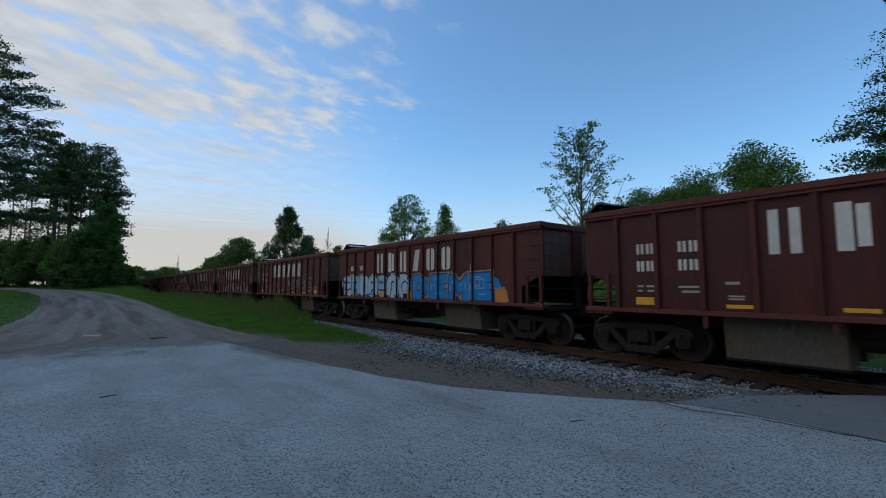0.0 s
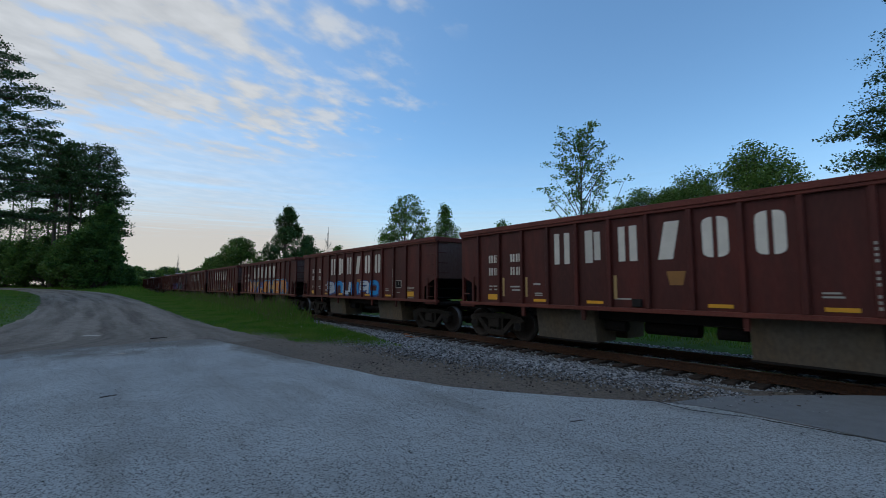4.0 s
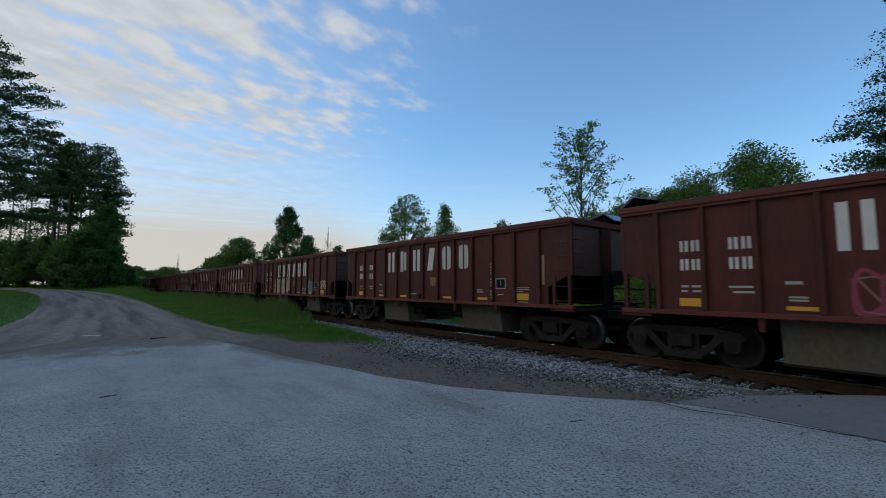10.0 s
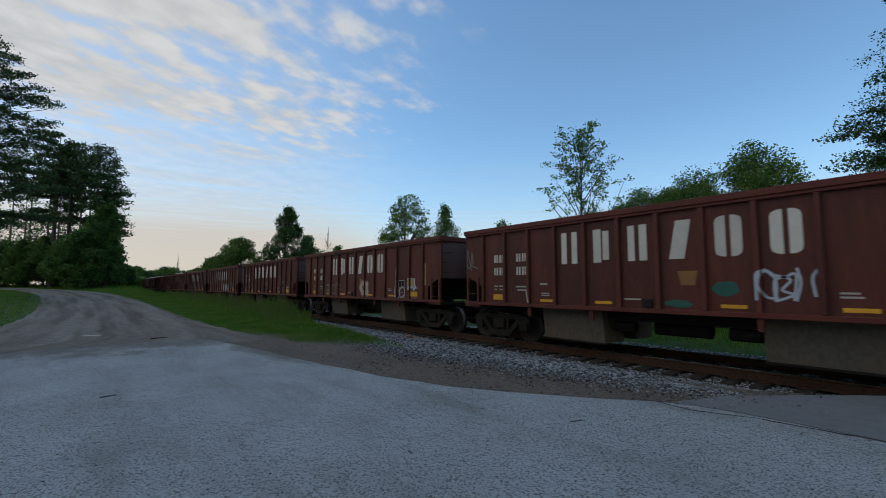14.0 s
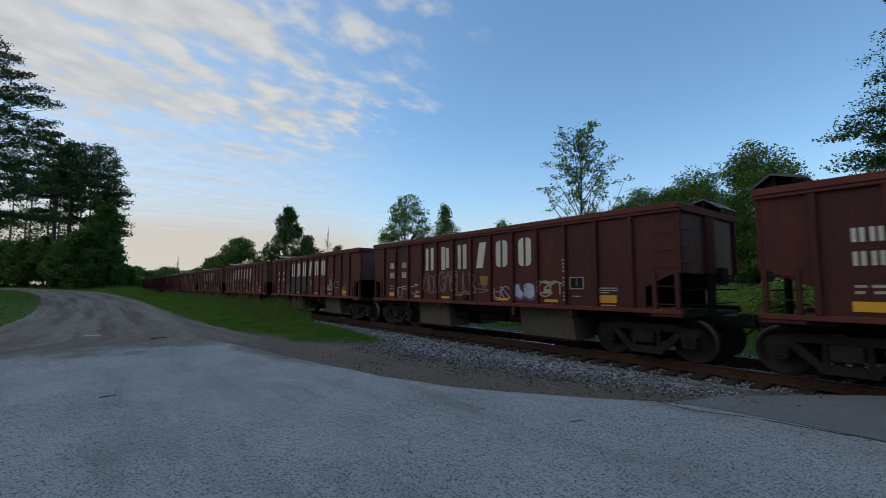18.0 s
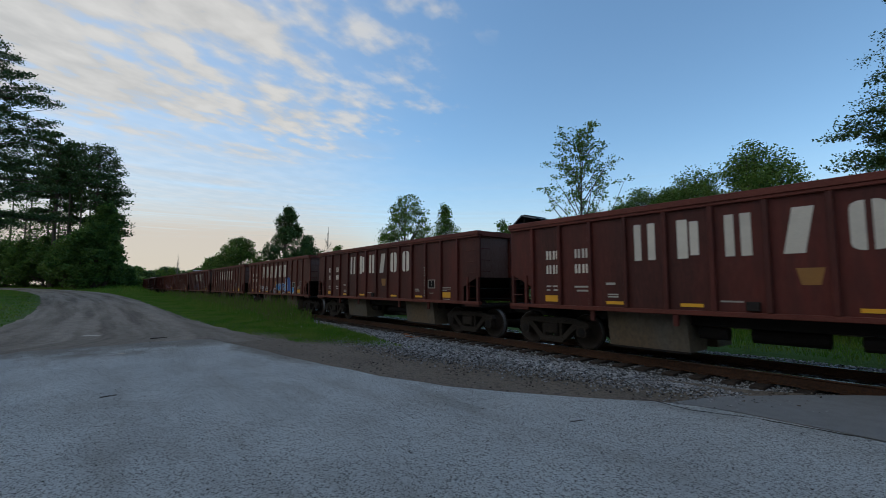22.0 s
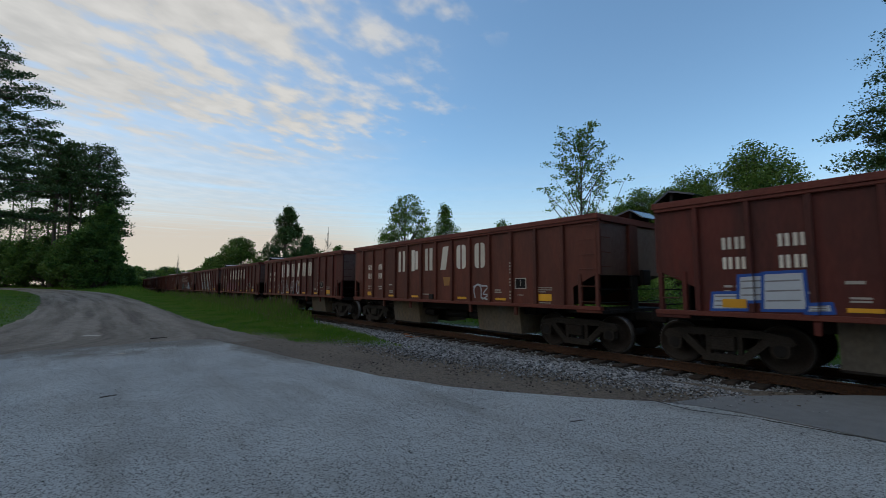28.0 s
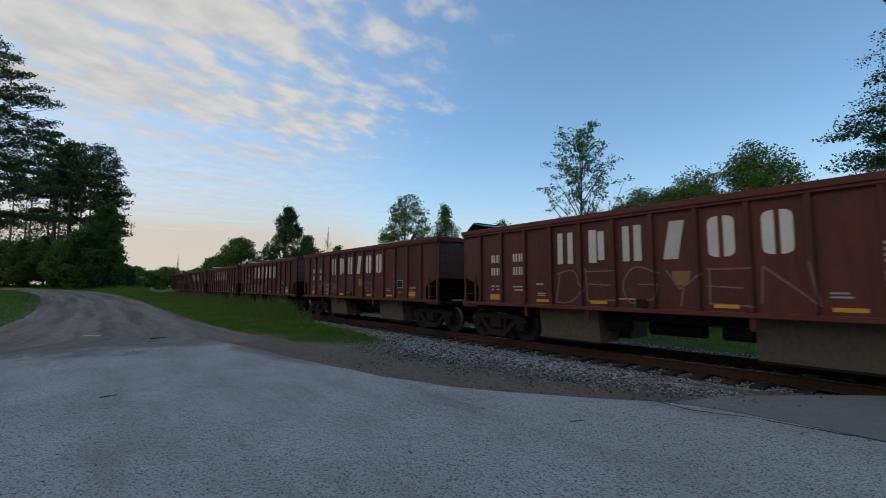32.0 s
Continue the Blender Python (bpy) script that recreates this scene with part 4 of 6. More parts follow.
streaks = noise_out(nt, mapped(106, 200, 92), 1.0, 4.0, 0.5, 0.37, 0.62)
ripples = noise_out(nt, mapped(124, 56, 42), 1.0, 4.0, 0.5, 0.36, 0.66)
banks = noise_out(nt, mapped(20, 700, 400), 1.0, 3.0, 0.5, 0.25, 0.5)
bars_far = noise_out(nt, mapped(97, 2600, 1300), 1.0, 3.0, 0.5, 0.48, 0.70)
sep = nt.nodes.new("ShaderNodeSeparateXYZ")
nt.links.new(co.outputs["Object"], sep.inputs[0])
away = nt.nodes.new("ShaderNodeVectorMath")
away.operation = "LENGTH"
nt.links.new(co.outputs["Object"], away.inputs[0])
side = math_node("ADD", sep.outputs[1], math_node("MULTIPLY", sep.outputs[0], 0.586))
edge = fade(side, 0.42 * CLOUD_H, -1.0 * CLOUD_H)
near_sky = fade(away.outputs["Value"], 2.5 * CLOUD_H, 3.4 * CLOUD_H, 1.0, 0.0)
far_sky = fade(away.outputs["Value"], 3.0 * CLOUD_H, 4.5 * CLOUD_H)
heaped = math_node("ADD", math_node("ADD", math_node("MULTIPLY", streaks, 0.58), math_node("MULTIPLY", ripples, 0.62)), math_node("ADD", math_node("MULTIPLY", edge, 0.72), math_node("MULTIPLY", near_sky, 0.42)))
puffs = math_node("MULTIPLY", fade(heaped, 1.14, 1.98), math_node("MULTIPLY", fade(away.outputs["Value"], 4.2 * CLOUD_H, 2.9 * CLOUD_H, 0.08, 0.86), fade(side, 0.5 * CLOUD_H, 0.12 * CLOUD_H)))
cells = noise_out(nt, mapped(104, 420, 230), 1.0, 4.0, 0.5, 0.50, 0.72)
cell_band = math_node("MULTIPLY", fade(away.outputs["Value"], 2.2 * CLOUD_H, 3.2 * CLOUD_H), math_node("MULTIPLY", fade(side, 0.35 * CLOUD_H, -0.9 * CLOUD_H), fade(away.outputs["Value"], 5.6 * CLOUD_H, 3.4 * CLOUD_H)))
veil = math_node("ADD", math_node("MULTIPLY", math_node("ADD", math_node("MULTIPLY", banks, 0.24), math_node("MULTIPLY", fade(side, 0.0, -2.4 * CLOUD_H), 0.30)), math_node("ADD", math_node("MULTIPLY", edge, 0.96), 0.04)), math_node("MULTIPLY", math_node("MULTIPLY", cells, cell_band), 0.34))
strips = math_node("MULTIPLY", math_node("MULTIPLY", bars_far, far_sky), 0.08)
haze = fade(away.outputs["Value"], 2.6 * CLOUD_H, 12.0 * CLOUD_H, 0.0, 0.72)
cover = math_node("ADD", math_node("ADD", puffs, veil), strips)
cover = math_node("MINIMUM", math_node("ADD", math_node("MULTIPLY", cover, 0.84), haze), 0.93)
em = nt.nodes.new("ShaderNodeEmission")
light = ramp_mix(nt, ripples, (0.495, 0.418, 0.378), (0.615, 0.517, 0.466))
tone = ramp_mix(nt, fade(away.outputs["Value"], 2.0 * CLOUD_H, 9.0 * CLOUD_H), light, (0.565, 0.43, 0.35))
nt.links.new(tone, em.inputs["Color"])
em.inputs["Strength"].default_value = 1.0
tp = nt.nodes.new("ShaderNodeBsdfTransparent")
mx = nt.nodes.new("ShaderNodeMixShader")
nt.links.new(cover, mx.inputs[0])
nt.links.new(tp.outputs[0], mx.inputs[1])
nt.links.new(em.outputs[0], mx.inputs[2])
nt.links.new(mx.outputs[0], nt.nodes["Material Output"].inputs["Surface"])
rings, spokes = np.concatenate((np.linspace(0, 2400, 13)[1:], np.linspace(2700, 4600, 12))), 72
cv = [(0.0, 0.0, 0.0)] + [(r * math.cos(a), r * math.sin(a), -1.15 * CLOUD_H * (r / 4600) ** 4) for r in rings for a in np.arange(spokes) * math.tau / spokes]
cf = [(1 + j * spokes + k, 1 + (j + 1) * spokes + k, 1 + (j + 1) * spokes + (k + 1) % spokes, 1 + j * spokes + (k + 1) % spokes) for j in range(len(rings) - 1) for k in range(spokes)]
cb = bmesh.new()
cvs = [cb.verts.new(v) for v in cv]
for f in cf:
    cb.faces.new([cvs[q] for q in f])
for k in range(spokes):
    cb.faces.new((cvs[0], cvs[1 + k], cvs[1 + (k + 1) % spokes]))
for f in cb.faces:
    f.smooth = True
clouds = tagged(new("cloud_layer", finish("cloud_layer", cb, cm)), "thin broken layer of pale drifting evening cloud", "clouds", kind="structure")
clouds.location = (0, 0, CLOUD_H)

# ---- the train ----
L, W = CAR_LEN, CAR_WID
RIBS = [0.78 + 0.83 * i for i in range(13)]
FACE = 0.09               # outer face of the side sheets, in from the rim
RADIUS = 0.419


def side_outline():
    return [(0.10, 1.80), (0.73, 1.50), (0.73, 1.07), (L - 0.73, 1.07), (L - 0.73, 1.50), (L - 0.10, 1.80), (L - 0.10, 2.99), (0.10, 2.99)]


def sideframe(y0, y1):
    bm = bmesh.new()
    prism(bm, [(-1.08, 0.56), (-1.02, 0.66), (-0.55, 0.74), (0.55, 0.74), (1.02, 0.66), (1.08, 0.56), (1.02, 0.50), (0.6, 0.60), (-0.6, 0.60), (-1.02, 0.50)], y0, y1)
    for s in (-1, 1):
        prism(bm, [(s * 0.80, 0.58), (s * 0.62, 0.60), (s * 0.26, 0.25), (s * 0.32, 0.14)], y0, y1)
        prism(bm, [(s * 0.30, 0.62), (s * 0.22, 0.62), (s * 0.22, 0.24), (s * 0.30, 0.24)], y0 + 0.01, y1 - 0.01)
        prism(bm, [(s * 1.0, 0.56), (s * 0.72, 0.56), (s * 0.74, 0.34), (s * 0.78, 0.30), (s * 0.95, 0.30), (s * 1.0, 0.36)], y0 - 0.02, y1 + 0.02)
    prism(bm, [(-0.34, 0.13), (0.34, 0.13), (0.38, 0.22), (0.28, 0.27), (-0.28, 0.27), (-0.38, 0.22)], y0 - 0.02, y1 + 0.02)
    return bm


def wheelset_mesh():
    bm = bmesh.new()
    r = RADIUS
    for s in (-1, 1):
        prof = [(0.09, -0.80), (0.16, -0.80), (0.20, -0.74), (0.33, -0.75), (0.36, -0.81), (r - 0.012, -0.81), (r, -0.80), (r + 0.003, -0.72), (r + 0.027, -0.70),
                (r + 0.02, -0.675), (0.35, -0.675), (0.32, -0.70), (0.2, -0.70), (0.15, -0.66), (0.09, -0.66)]
        lathe(bm, [(a, b * -s) for a, b in prof], 32)
    n = len(bm.faces)
    lathe(bm, [(0.085, -0.97), (0.085, 0.97)], 12)
    for f in bm.faces:
        rad = max(math.hypot(v.co.x, v.co.z) for v in f.verts)
        low = min(math.hypot(v.co.x, v.co.z) for v in f.verts)
        f.material_index = 1 if low > r - 0.02 and rad < r + 0.02 else 0
        f.smooth = True
    me = finish("wheelset", bm, M_WHEEL)
    me.materials.append(M_TREAD)
    return me


def bars(rects, t=0.003, bev=0.0):
    """Flat painted bars (x0, x1, z0, z1) on the near side sheet."""
    return boxes(*[(a, b, FACE - t - 0.001, FACE - 0.001, c, d) for a, b, c, d in rects], bev=bev)


SHARED = {}


def shared(name, make, mat):
    """One mesh for alike parts."""
    if name not in SHARED:
        SHARED[name] = finish(name, make(), mat)
    return SHARED[name]


def build_truck(car, x):
    bol = part("truck", shared("bolster", lambda: boxes((-0.2, 0.2, -1.12, 1.12, 0.34, 0.60), (-0.16, 0.16, -0.3, 0.3, 0.58, 0.70), bev=0.02), M_TRUCK), M_TRUCK, car,
               "dusty cast steel two-axle bogie")
    bol.location = (x, W / 2, 0)
    for s in (-1, 1):
        part("sideframe", shared("sideframe%d" % s, lambda: sideframe(s * 0.99 - 0.06, s * 0.99 + 0.06), M_TRUCK), M_TRUCK, bol, "dusty cast steel side frame")
        for dx in (-0.11, 0.11):
            sp = part("spring", shared("spring", lambda: lathe(bmesh.new(), [(0.07 + 0.016 * (i % 2), 0.025 * i) for i in range(14)], 10), M_GRIME), M_GRIME, bol)
            sp.matrix_basis = Matrix.Translation((dx, s * 0.99, 0.25)) @ Matrix.Rotation(radians(90), 4, "X")
    for dx in (-0.865, 0.865):
        if "wheelset" not in SHARED:
            SHARED["wheelset"] = wheelset_mesh()
        ws = part("wheelset", SHARED["wheelset"], M_WHEEL, bol, "steel wheels with bright worn treads on an axle")
        ws.location = (dx, 0, RADIUS)
        for s in (-1, 1):
            cap = part("bearing_cap", shared("bearing_cap", lambda: lathe(bmesh.new(), [(0.09, -0.05), (0.12, -0.03), (0.12, 0.05), (0.07, 0.08)], 16), M_GRIME), M_GRIME, bol)
            cap.location = (dx, s * 1.03, RADIUS)
    return bol


def solar_panel(car, x, flip):
    """A peaked pair of small solar panels on struts at one end of the rim."""
    s = -1 if flip else 1
    mesh = "solar%d" % s
    ridge = [(s * -0.12, 3.19), (s * 0.20, 3.42), (s * 0.68, 3.29)]
    ya, yb = (0.35, 1.35) if s > 0 else (W - 1.35, W - 0.35)

    def plates(a, b):
        return prism(bmesh.new(), [a, b, (b[0], b[1] + 0.025), (a[0], a[1] + 0.025)], ya, yb)

    def edge_strip(y0, y1):
        return prism(bmesh.new(), [(u, v - 0.004) for u, v in ridge] + [(u, v + 0.03) for u, v in reversed(ridge)], y0, y1)
    rig = part("solar_rig", shared(mesh + "rig", lambda: boxes((*sorted((s * 0.20, s * 0.25)), ya + 0.05, yb - 0.05, 3.10, 3.46)), M_GRIME), M_GRIME, car, "dark steel stand of a solar unit")
    rig.location.x = x
    part("solar_panel", shared(mesh + "a", lambda: plates(ridge[0], ridge[1]), M_SOLAR), M_SOLAR, rig, "tilted dark solar panel")
    part("solar_panel", shared(mesh + "b", lambda: plates((ridge[1][0] + s * 0.005, ridge[1][1]), ridge[2]), M_SOLAR), M_SOLAR, rig, "tilted dark solar panel")
    part("panel_edge", shared(mesh + "c", lambda: edge_strip(ya - 0.025, ya - 0.002), M_ALU), M_ALU, rig, "bright aluminium edge of the solar panels")
    part("panel_edge", shared(mesh + "d", lambda: edge_strip(yb + 0.002, yb + 0.025), M_ALU), M_ALU, rig, "bright aluminium edge of the solar panels")


def build_car():
    car = tagged(new("hopper_car"), "rust-red steel ballast hopper car with white side lettering", "railcar", "cars of the ballast train")
    part("side_wall", prism(bmesh.new(), side_outline(), FACE, FACE + 0.02), M_PAINT, car, "rust-red steel side sheet")
    fold = [(0.731, W - FACE - 0.02), (0.731, W - FACE)]
    for x in RIBS:
        fold += [(x - 0.045, W - FACE), (x - 0.04, W - 0.02), (x + 0.04, W - 0.02), (x + 0.045, W - FACE)]
    fold += [(L - 0.731, W - FACE), (L - 0.731, W - FACE - 0.02)]
    part("side_wall", prism(bmesh.new(), fold, 1.07, 2.974, "z"), M_PAINT, car, "rust-red ribbed steel side sheet")
    for a, b in ((0.10, 0.729), (L - 0.10, L - 0.729)):
        part("side_gusset", prism(bmesh.new(), [(a, 1.80), (b, 1.50), (b, 2.974), (a, 2.974)], W - FACE - 0.02, W - FACE), M_PAINT, car)
    for y0, s in ((0.0, 1), (W, -1)):
        def yy(a, b):
            return tuple(sorted((y0 + s * a, y0 + s * b)))
        part("top_rail", boxes((0.0, L, *yy(0, 0.16), 3.035, 3.155), (0.03, L - 0.03, *yy(0.025, 0.12), 2.975, 3.036), bev=0.008), M_RIM, car, "worn red top rail, light from above put into its red")
        part("side_sill", boxes((0.0, L, *yy(0.03, 0.17), 0.985, 1.075), bev=0.008), M_RIM, car, "red side sill angle")
        for xa, xb in ((0.0, 0.62), (L - 0.62, L)):
            part("step_sill", boxes((xa, xb, *yy(0.05, 0.10), 0.925, 0.984), bev=0.006), M_PAINT, car)
        if s < 0:
            continue
        for x in RIBS:
            ob = part("rib", shared("rib%d" % s, lambda: boxes((-0.045, 0.045, *sorted((s * 0.02, s * FACE)), 1.076, 2.974), bev=0.01), M_PAINT), M_PAINT, car)
            ob.location = (x, y0, 0)
        for x in (0.06, 0.50, L - 0.58, L - 0.14):
            ob = part("corner_post", shared("corner_post%d" % s, lambda: boxes((0.0, 0.08, *sorted((s * 0.06, s * 0.15)), 1.076, 1.80), bev=0.006), M_PAINT), M_PAINT, car)
            ob.location = (x, y0, 0)
        for x in (2.45, 4.24, 7.42, 9.21):
            ob = part("sill_bracket", shared("bracket%d" % s, lambda: prism(bmesh.new(), [(-0.05, 0.984), (0.05, 0.984), (0.04, 0.76), (-0.04, 0.76)],
                                                                            *sorted((s * 0.07, s * 0.13))), M_PAINT), M_PAINT, car)
            ob.location = (x, y0, 0)
    for x0, x1 in ((0.10, 0.14), (L - 0.14, L - 0.10)):
        part("end_wall", boxes((x0, x1, FACE + 0.022, W - FACE - 0.022, 1.78, 3.02)), M_ENDS, car, "dusty steel end sheet")
    for s, x in ((1, 0.0), (-1, L)):
        part("end_rail", boxes((*sorted((x + s * 0.005, x + s * 0.15)), 0.162, W - 0.162, 3.0, 3.15), bev=0.008), M_RIM, car, "worn red end rail, light from above put into its red")
        part("end_stanchion", boxes((*sorted((x + s * 0.02, x + s * 0.09)), W / 2 - 0.14, W / 2 + 0.14, 0.981, 1.778), bev=0.008), M_GRIME, car, "near-black upright under the end sheet")
        if s < 0:
            part("brake_housing", boxes((x - 0.02, x + 0.08, W / 2 + 0.21, W / 2 + 0.60, 1.55, 1.92), bev=0.02), M_GRIME, car, "small near-black box on the car end")
        for y0, y1, z0 in ((W / 2 - 0.2, W / 2 + 0.2, 1.78), (FACE, FACE + 0.07, 1.78), (W - FACE - 0.07, W - FACE, 1.78)):
            part("end_post", boxes((*sorted((x + s * 0.015, x + s * 0.098)), y0, y1, z0, 2.998), bev=0.008), M_PAINT, car)
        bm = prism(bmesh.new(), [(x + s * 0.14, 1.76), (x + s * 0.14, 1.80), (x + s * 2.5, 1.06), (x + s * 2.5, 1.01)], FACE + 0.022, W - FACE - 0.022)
        part("slope_sheet", bm, M_GRIME, car, "near-black sloping hopper sheet")
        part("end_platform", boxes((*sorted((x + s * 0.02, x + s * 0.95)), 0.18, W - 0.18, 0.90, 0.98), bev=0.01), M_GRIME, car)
        bm = boxes((*sorted((x - s * 0.52, x + s * 0.1)), W / 2 - 0.10, W / 2 + 0.10, 0.72, 0.92), (*sorted((x - s * 0.64, x - s * 0.44)), W / 2 - 0.17, W / 2 + 0.15, 0.70, 0.96), bev=0.02)
        part("coupler", bm, M_GRIME, car, "dark cast steel coupler")
        part("uncoupling_lever", rod(rod(bmesh.new(), (x - s * 0.10, 0.25, 0.94), (x - s * 0.10, W / 2, 0.99), 0.014), (x - s * 0.10, 0.25, 0.94), (x - s * 0.02, 0.25, 1.06), 0.014), M_GRIME, car)
        bm = bmesh.new()
        for a, b in zip(range(6), range(1, 7)):
            rod(bm, (x - s * (0.1 + 0.09 * a), W / 2 + 0.35, 0.75 - 0.24 * math.sin(a * math.pi / 6)), (x - s * (0.1 + 0.09 * b), W / 2 + 0.35, 0.75 - 0.24 * math.sin(b * math.pi / 6)), 0.02)
        part("air_hose", bm, M_GRIME, car)
        for z in (1.45, 1.15):
            part("end_handrail", rod(bmesh.new(), (x + s * 0.05, 0.12, z), (x + s * 0.05, W - 0.12, z), 0.014), M_GRIME, car)
    for z in (2.90, 2.58, 2.24, 1.91, 1.52, 1.17):
        for sx, yy in ((L - 0.5, 0.03), (0.16, W - 0.03)):
            ob = part("ladder_rung", shared("rung", lambda: rod(bmesh.new(), (0, 0, 0), (0.36, 0, 0), 0.011), M_PAINT), M_PAINT, car)
            ob.location = (sx, yy, z)
        if z > 1.85:
            ob = part("ladder_rung", shared("rung_y", lambda: rod(bmesh.new(), (0, 0, 0), (0, 0.4, 0), 0.011), M_PAINT), M_PAINT, car)
            ob.location = (L - 0.04, 0.14, z + 0.05)
    for z in (1.70, 1.30):
        ob = part("grab_iron", shared("grab_iron", lambda: rod(bmesh.new(), (0, 0, 0), (0.34, 0, 0), 0.011), M_PAINT), M_PAINT, car)
        ob.location = (0.12, 0.03, z)
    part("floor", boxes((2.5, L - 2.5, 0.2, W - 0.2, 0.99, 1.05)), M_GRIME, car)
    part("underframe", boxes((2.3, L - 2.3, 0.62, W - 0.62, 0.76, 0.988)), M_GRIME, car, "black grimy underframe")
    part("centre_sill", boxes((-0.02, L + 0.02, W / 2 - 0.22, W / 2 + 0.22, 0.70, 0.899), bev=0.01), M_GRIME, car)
    for x in (2.62, 7.36):
        bm = prism(bmesh.new(), [(0.40, 0.975), (0.50, 0.22), (1.30, 0.22), (1.34, 0.68), (1.82, 0.68), (1.85, 0.22), (W - 0.50, 0.22), (W - 0.40, 0.975)], x, x + 1.68, "x")
        ch = part("discharge_hopper", bm, M_CHUTE, car, "dusty grey and rust-stained discharge hopper")
        part("gate_edge", boxes((x - 0.02, x + 1.70, 0.482, 0.52, 0.19, 0.235), bev=0.005), M_GRIME, ch)
        part("gate_cylinder", rod(bmesh.new(), (x + 0.84 + (0.95 if x < 5 else -0.95), 0.75, 0.62), (x + 0.84 + (1.45 if x < 5 else -1.45), 0.75, 0.62), 0.12, 10), M_GRIME, car)
    part("brake_pipe", rod(bmesh.new(), (4.4, 2.55, 0.60), (7.3, 2.55, 0.60), 0.022), M_STENCIL, car, "pale pipe below the underframe")
    part("air_reservoir", rod(bmesh.new(), (5.2, 1.1, 0.62), (6.3, 1.1, 0.62), 0.16, 12), M_GRIME, car)
    for x in (0.12 + 0.865, L - 0.12 - 0.865):
        build_truck(car, x)
    # lettering: plain blocks the size of the letters, bars for the marks
    def plate(xc, *outlines):
        bm = bmesh.new()
        for o in outlines:
            prism(bm, [(xc + a, b) for a, b in o], FACE - 0.004, FACE - 0.001)
        return bm

    low, high = 2.045, 2.785
    def upright(a, b, z0=low, z1=high):
        return [(a, z0), (b, z0), (b, z1), (a, z1)]

    def half_round(s):
        return [(s * 0.04, low), (s * 0.13, low + 0.01), (s * 0.195, low + 0.05), (s * 0.215, low + 0.12), (s * 0.215, high - 0.12), (s * 0.195, high - 0.05), (s * 0.13, high - 0.01), (s * 0.04, high)][::s]
    shapes = ((upright(-0.215, -0.07), upright(0.07, 0.215)), (upright(-0.19, 0.0), upright(0.04, 0.19, 2.10, high - 0.05)),
              (upright(-0.205, -0.06), upright(0.04, 0.2)), ([(-0.20, low), (0.08, low), (0.22, high), (-0.06, high)],),
              (half_round(-1), half_round(1)), (half_round(-1), half_round(1)))
    for i, outlines in enumerate(shapes):
        part("side_lettering", plate(3.685 + 0.83 * i, *outlines), M_WHITE, car, "large white painted lettering block")
    for xc in (1.20, 2.02):
        for z in (2.17, 1.82):
            part("stencilled_mark", bars([(xc + d, xc + d + 0.055, z, z + 0.21) for d in (0.0, 0.09, 0.20, 0.29)]), M_WHITE, car, "white stencilled mark")
    part("stencilled_data", bars([(1.20, 1.33, 1.50, 1.54), (1.38, 1.54, 1.50, 1.54), (1.20, 1.30, 1.41, 1.45), (1.40, 1.54, 1.41, 1.45),
                                  (2.00, 2.36, 1.49, 1.53), (2.06, 2.38, 1.40, 1.44), (2.80, 3.02, 1.55, 1.60), (2.84, 3.08, 1.33, 1.36), (2.84, 3.08, 1.28, 1.31)]),
         M_STENCIL, car, "small white stencilled data")
    part("stencilled_data", bars([(9.96, 10.40, 1.47, 1.49), (9.96, 10.40, 1.42, 1.44), (9.96, 10.20, 1.37, 1.39), (10.0, 10.35, 1.10, 1.12), (8.44, 8.66, 1.40, 1.43), (8.44, 8.70, 1.34, 1.37),
                                  (5.02, 5.38, 1.24, 1.27), (9.28, 9.48, 1.28, 1.30)]), M_STENCIL, car, "small white stencilled data")
    part("rib_stencil", boxes(*[(9.062, 9.098, 0.014, 0.019, 1.18 + 0.085 * k, 1.225 + 0.085 * k) for k in range(12) if k not in (3, 7)]), M_STENCIL, car, "white figures stencilled on a rib")
    part("warning_notice", prism(bmesh.new(), [(6.12, 1.81), (6.18, 1.54), (6.42, 1.54), (6.48, 1.81)], FACE - 0.004, FACE - 0.001), M_ORANGE, car, "orange warning notice")
    for x0, x1, z0, z1 in ((1.16, 1.53, 1.15, 1.30), (2.80, 3.20, 1.135, 1.20), (4.34, 4.74, 1.135, 1.20), (6.84, 7.24, 1.135, 1.20), (8.46, 8.86, 1.135, 1.20), (9.98, 10.38, 1.16, 1.33)):
        part("reflector", bars([(x0, x1, z0, z1)], 0.011), M_YELLOW, car, "yellow reflective stripe")
    frame_bm = bars([(9.20, 9.58, 1.71, 1.735), (9.20, 9.58, 1.45, 1.475), (9.20, 9.225, 1.475, 1.71), (9.555, 9.58, 1.475, 1.71), (9.385, 9.40, 1.53, 1.69)], 0.008)
    plac = part("placard", frame_bm, M_STENCIL, car, "white framed black data placard")
    part("placard_face", bars([(9.224, 9.556, 1.474, 1.711)], 0.004), M_BLACK, plac)
    part("sill_box", boxes((5.42, 5.62, 0.03, 0.088, 1.10, 1.26), bev=0.01), M_GRIME, car, "small grey box")
    return car


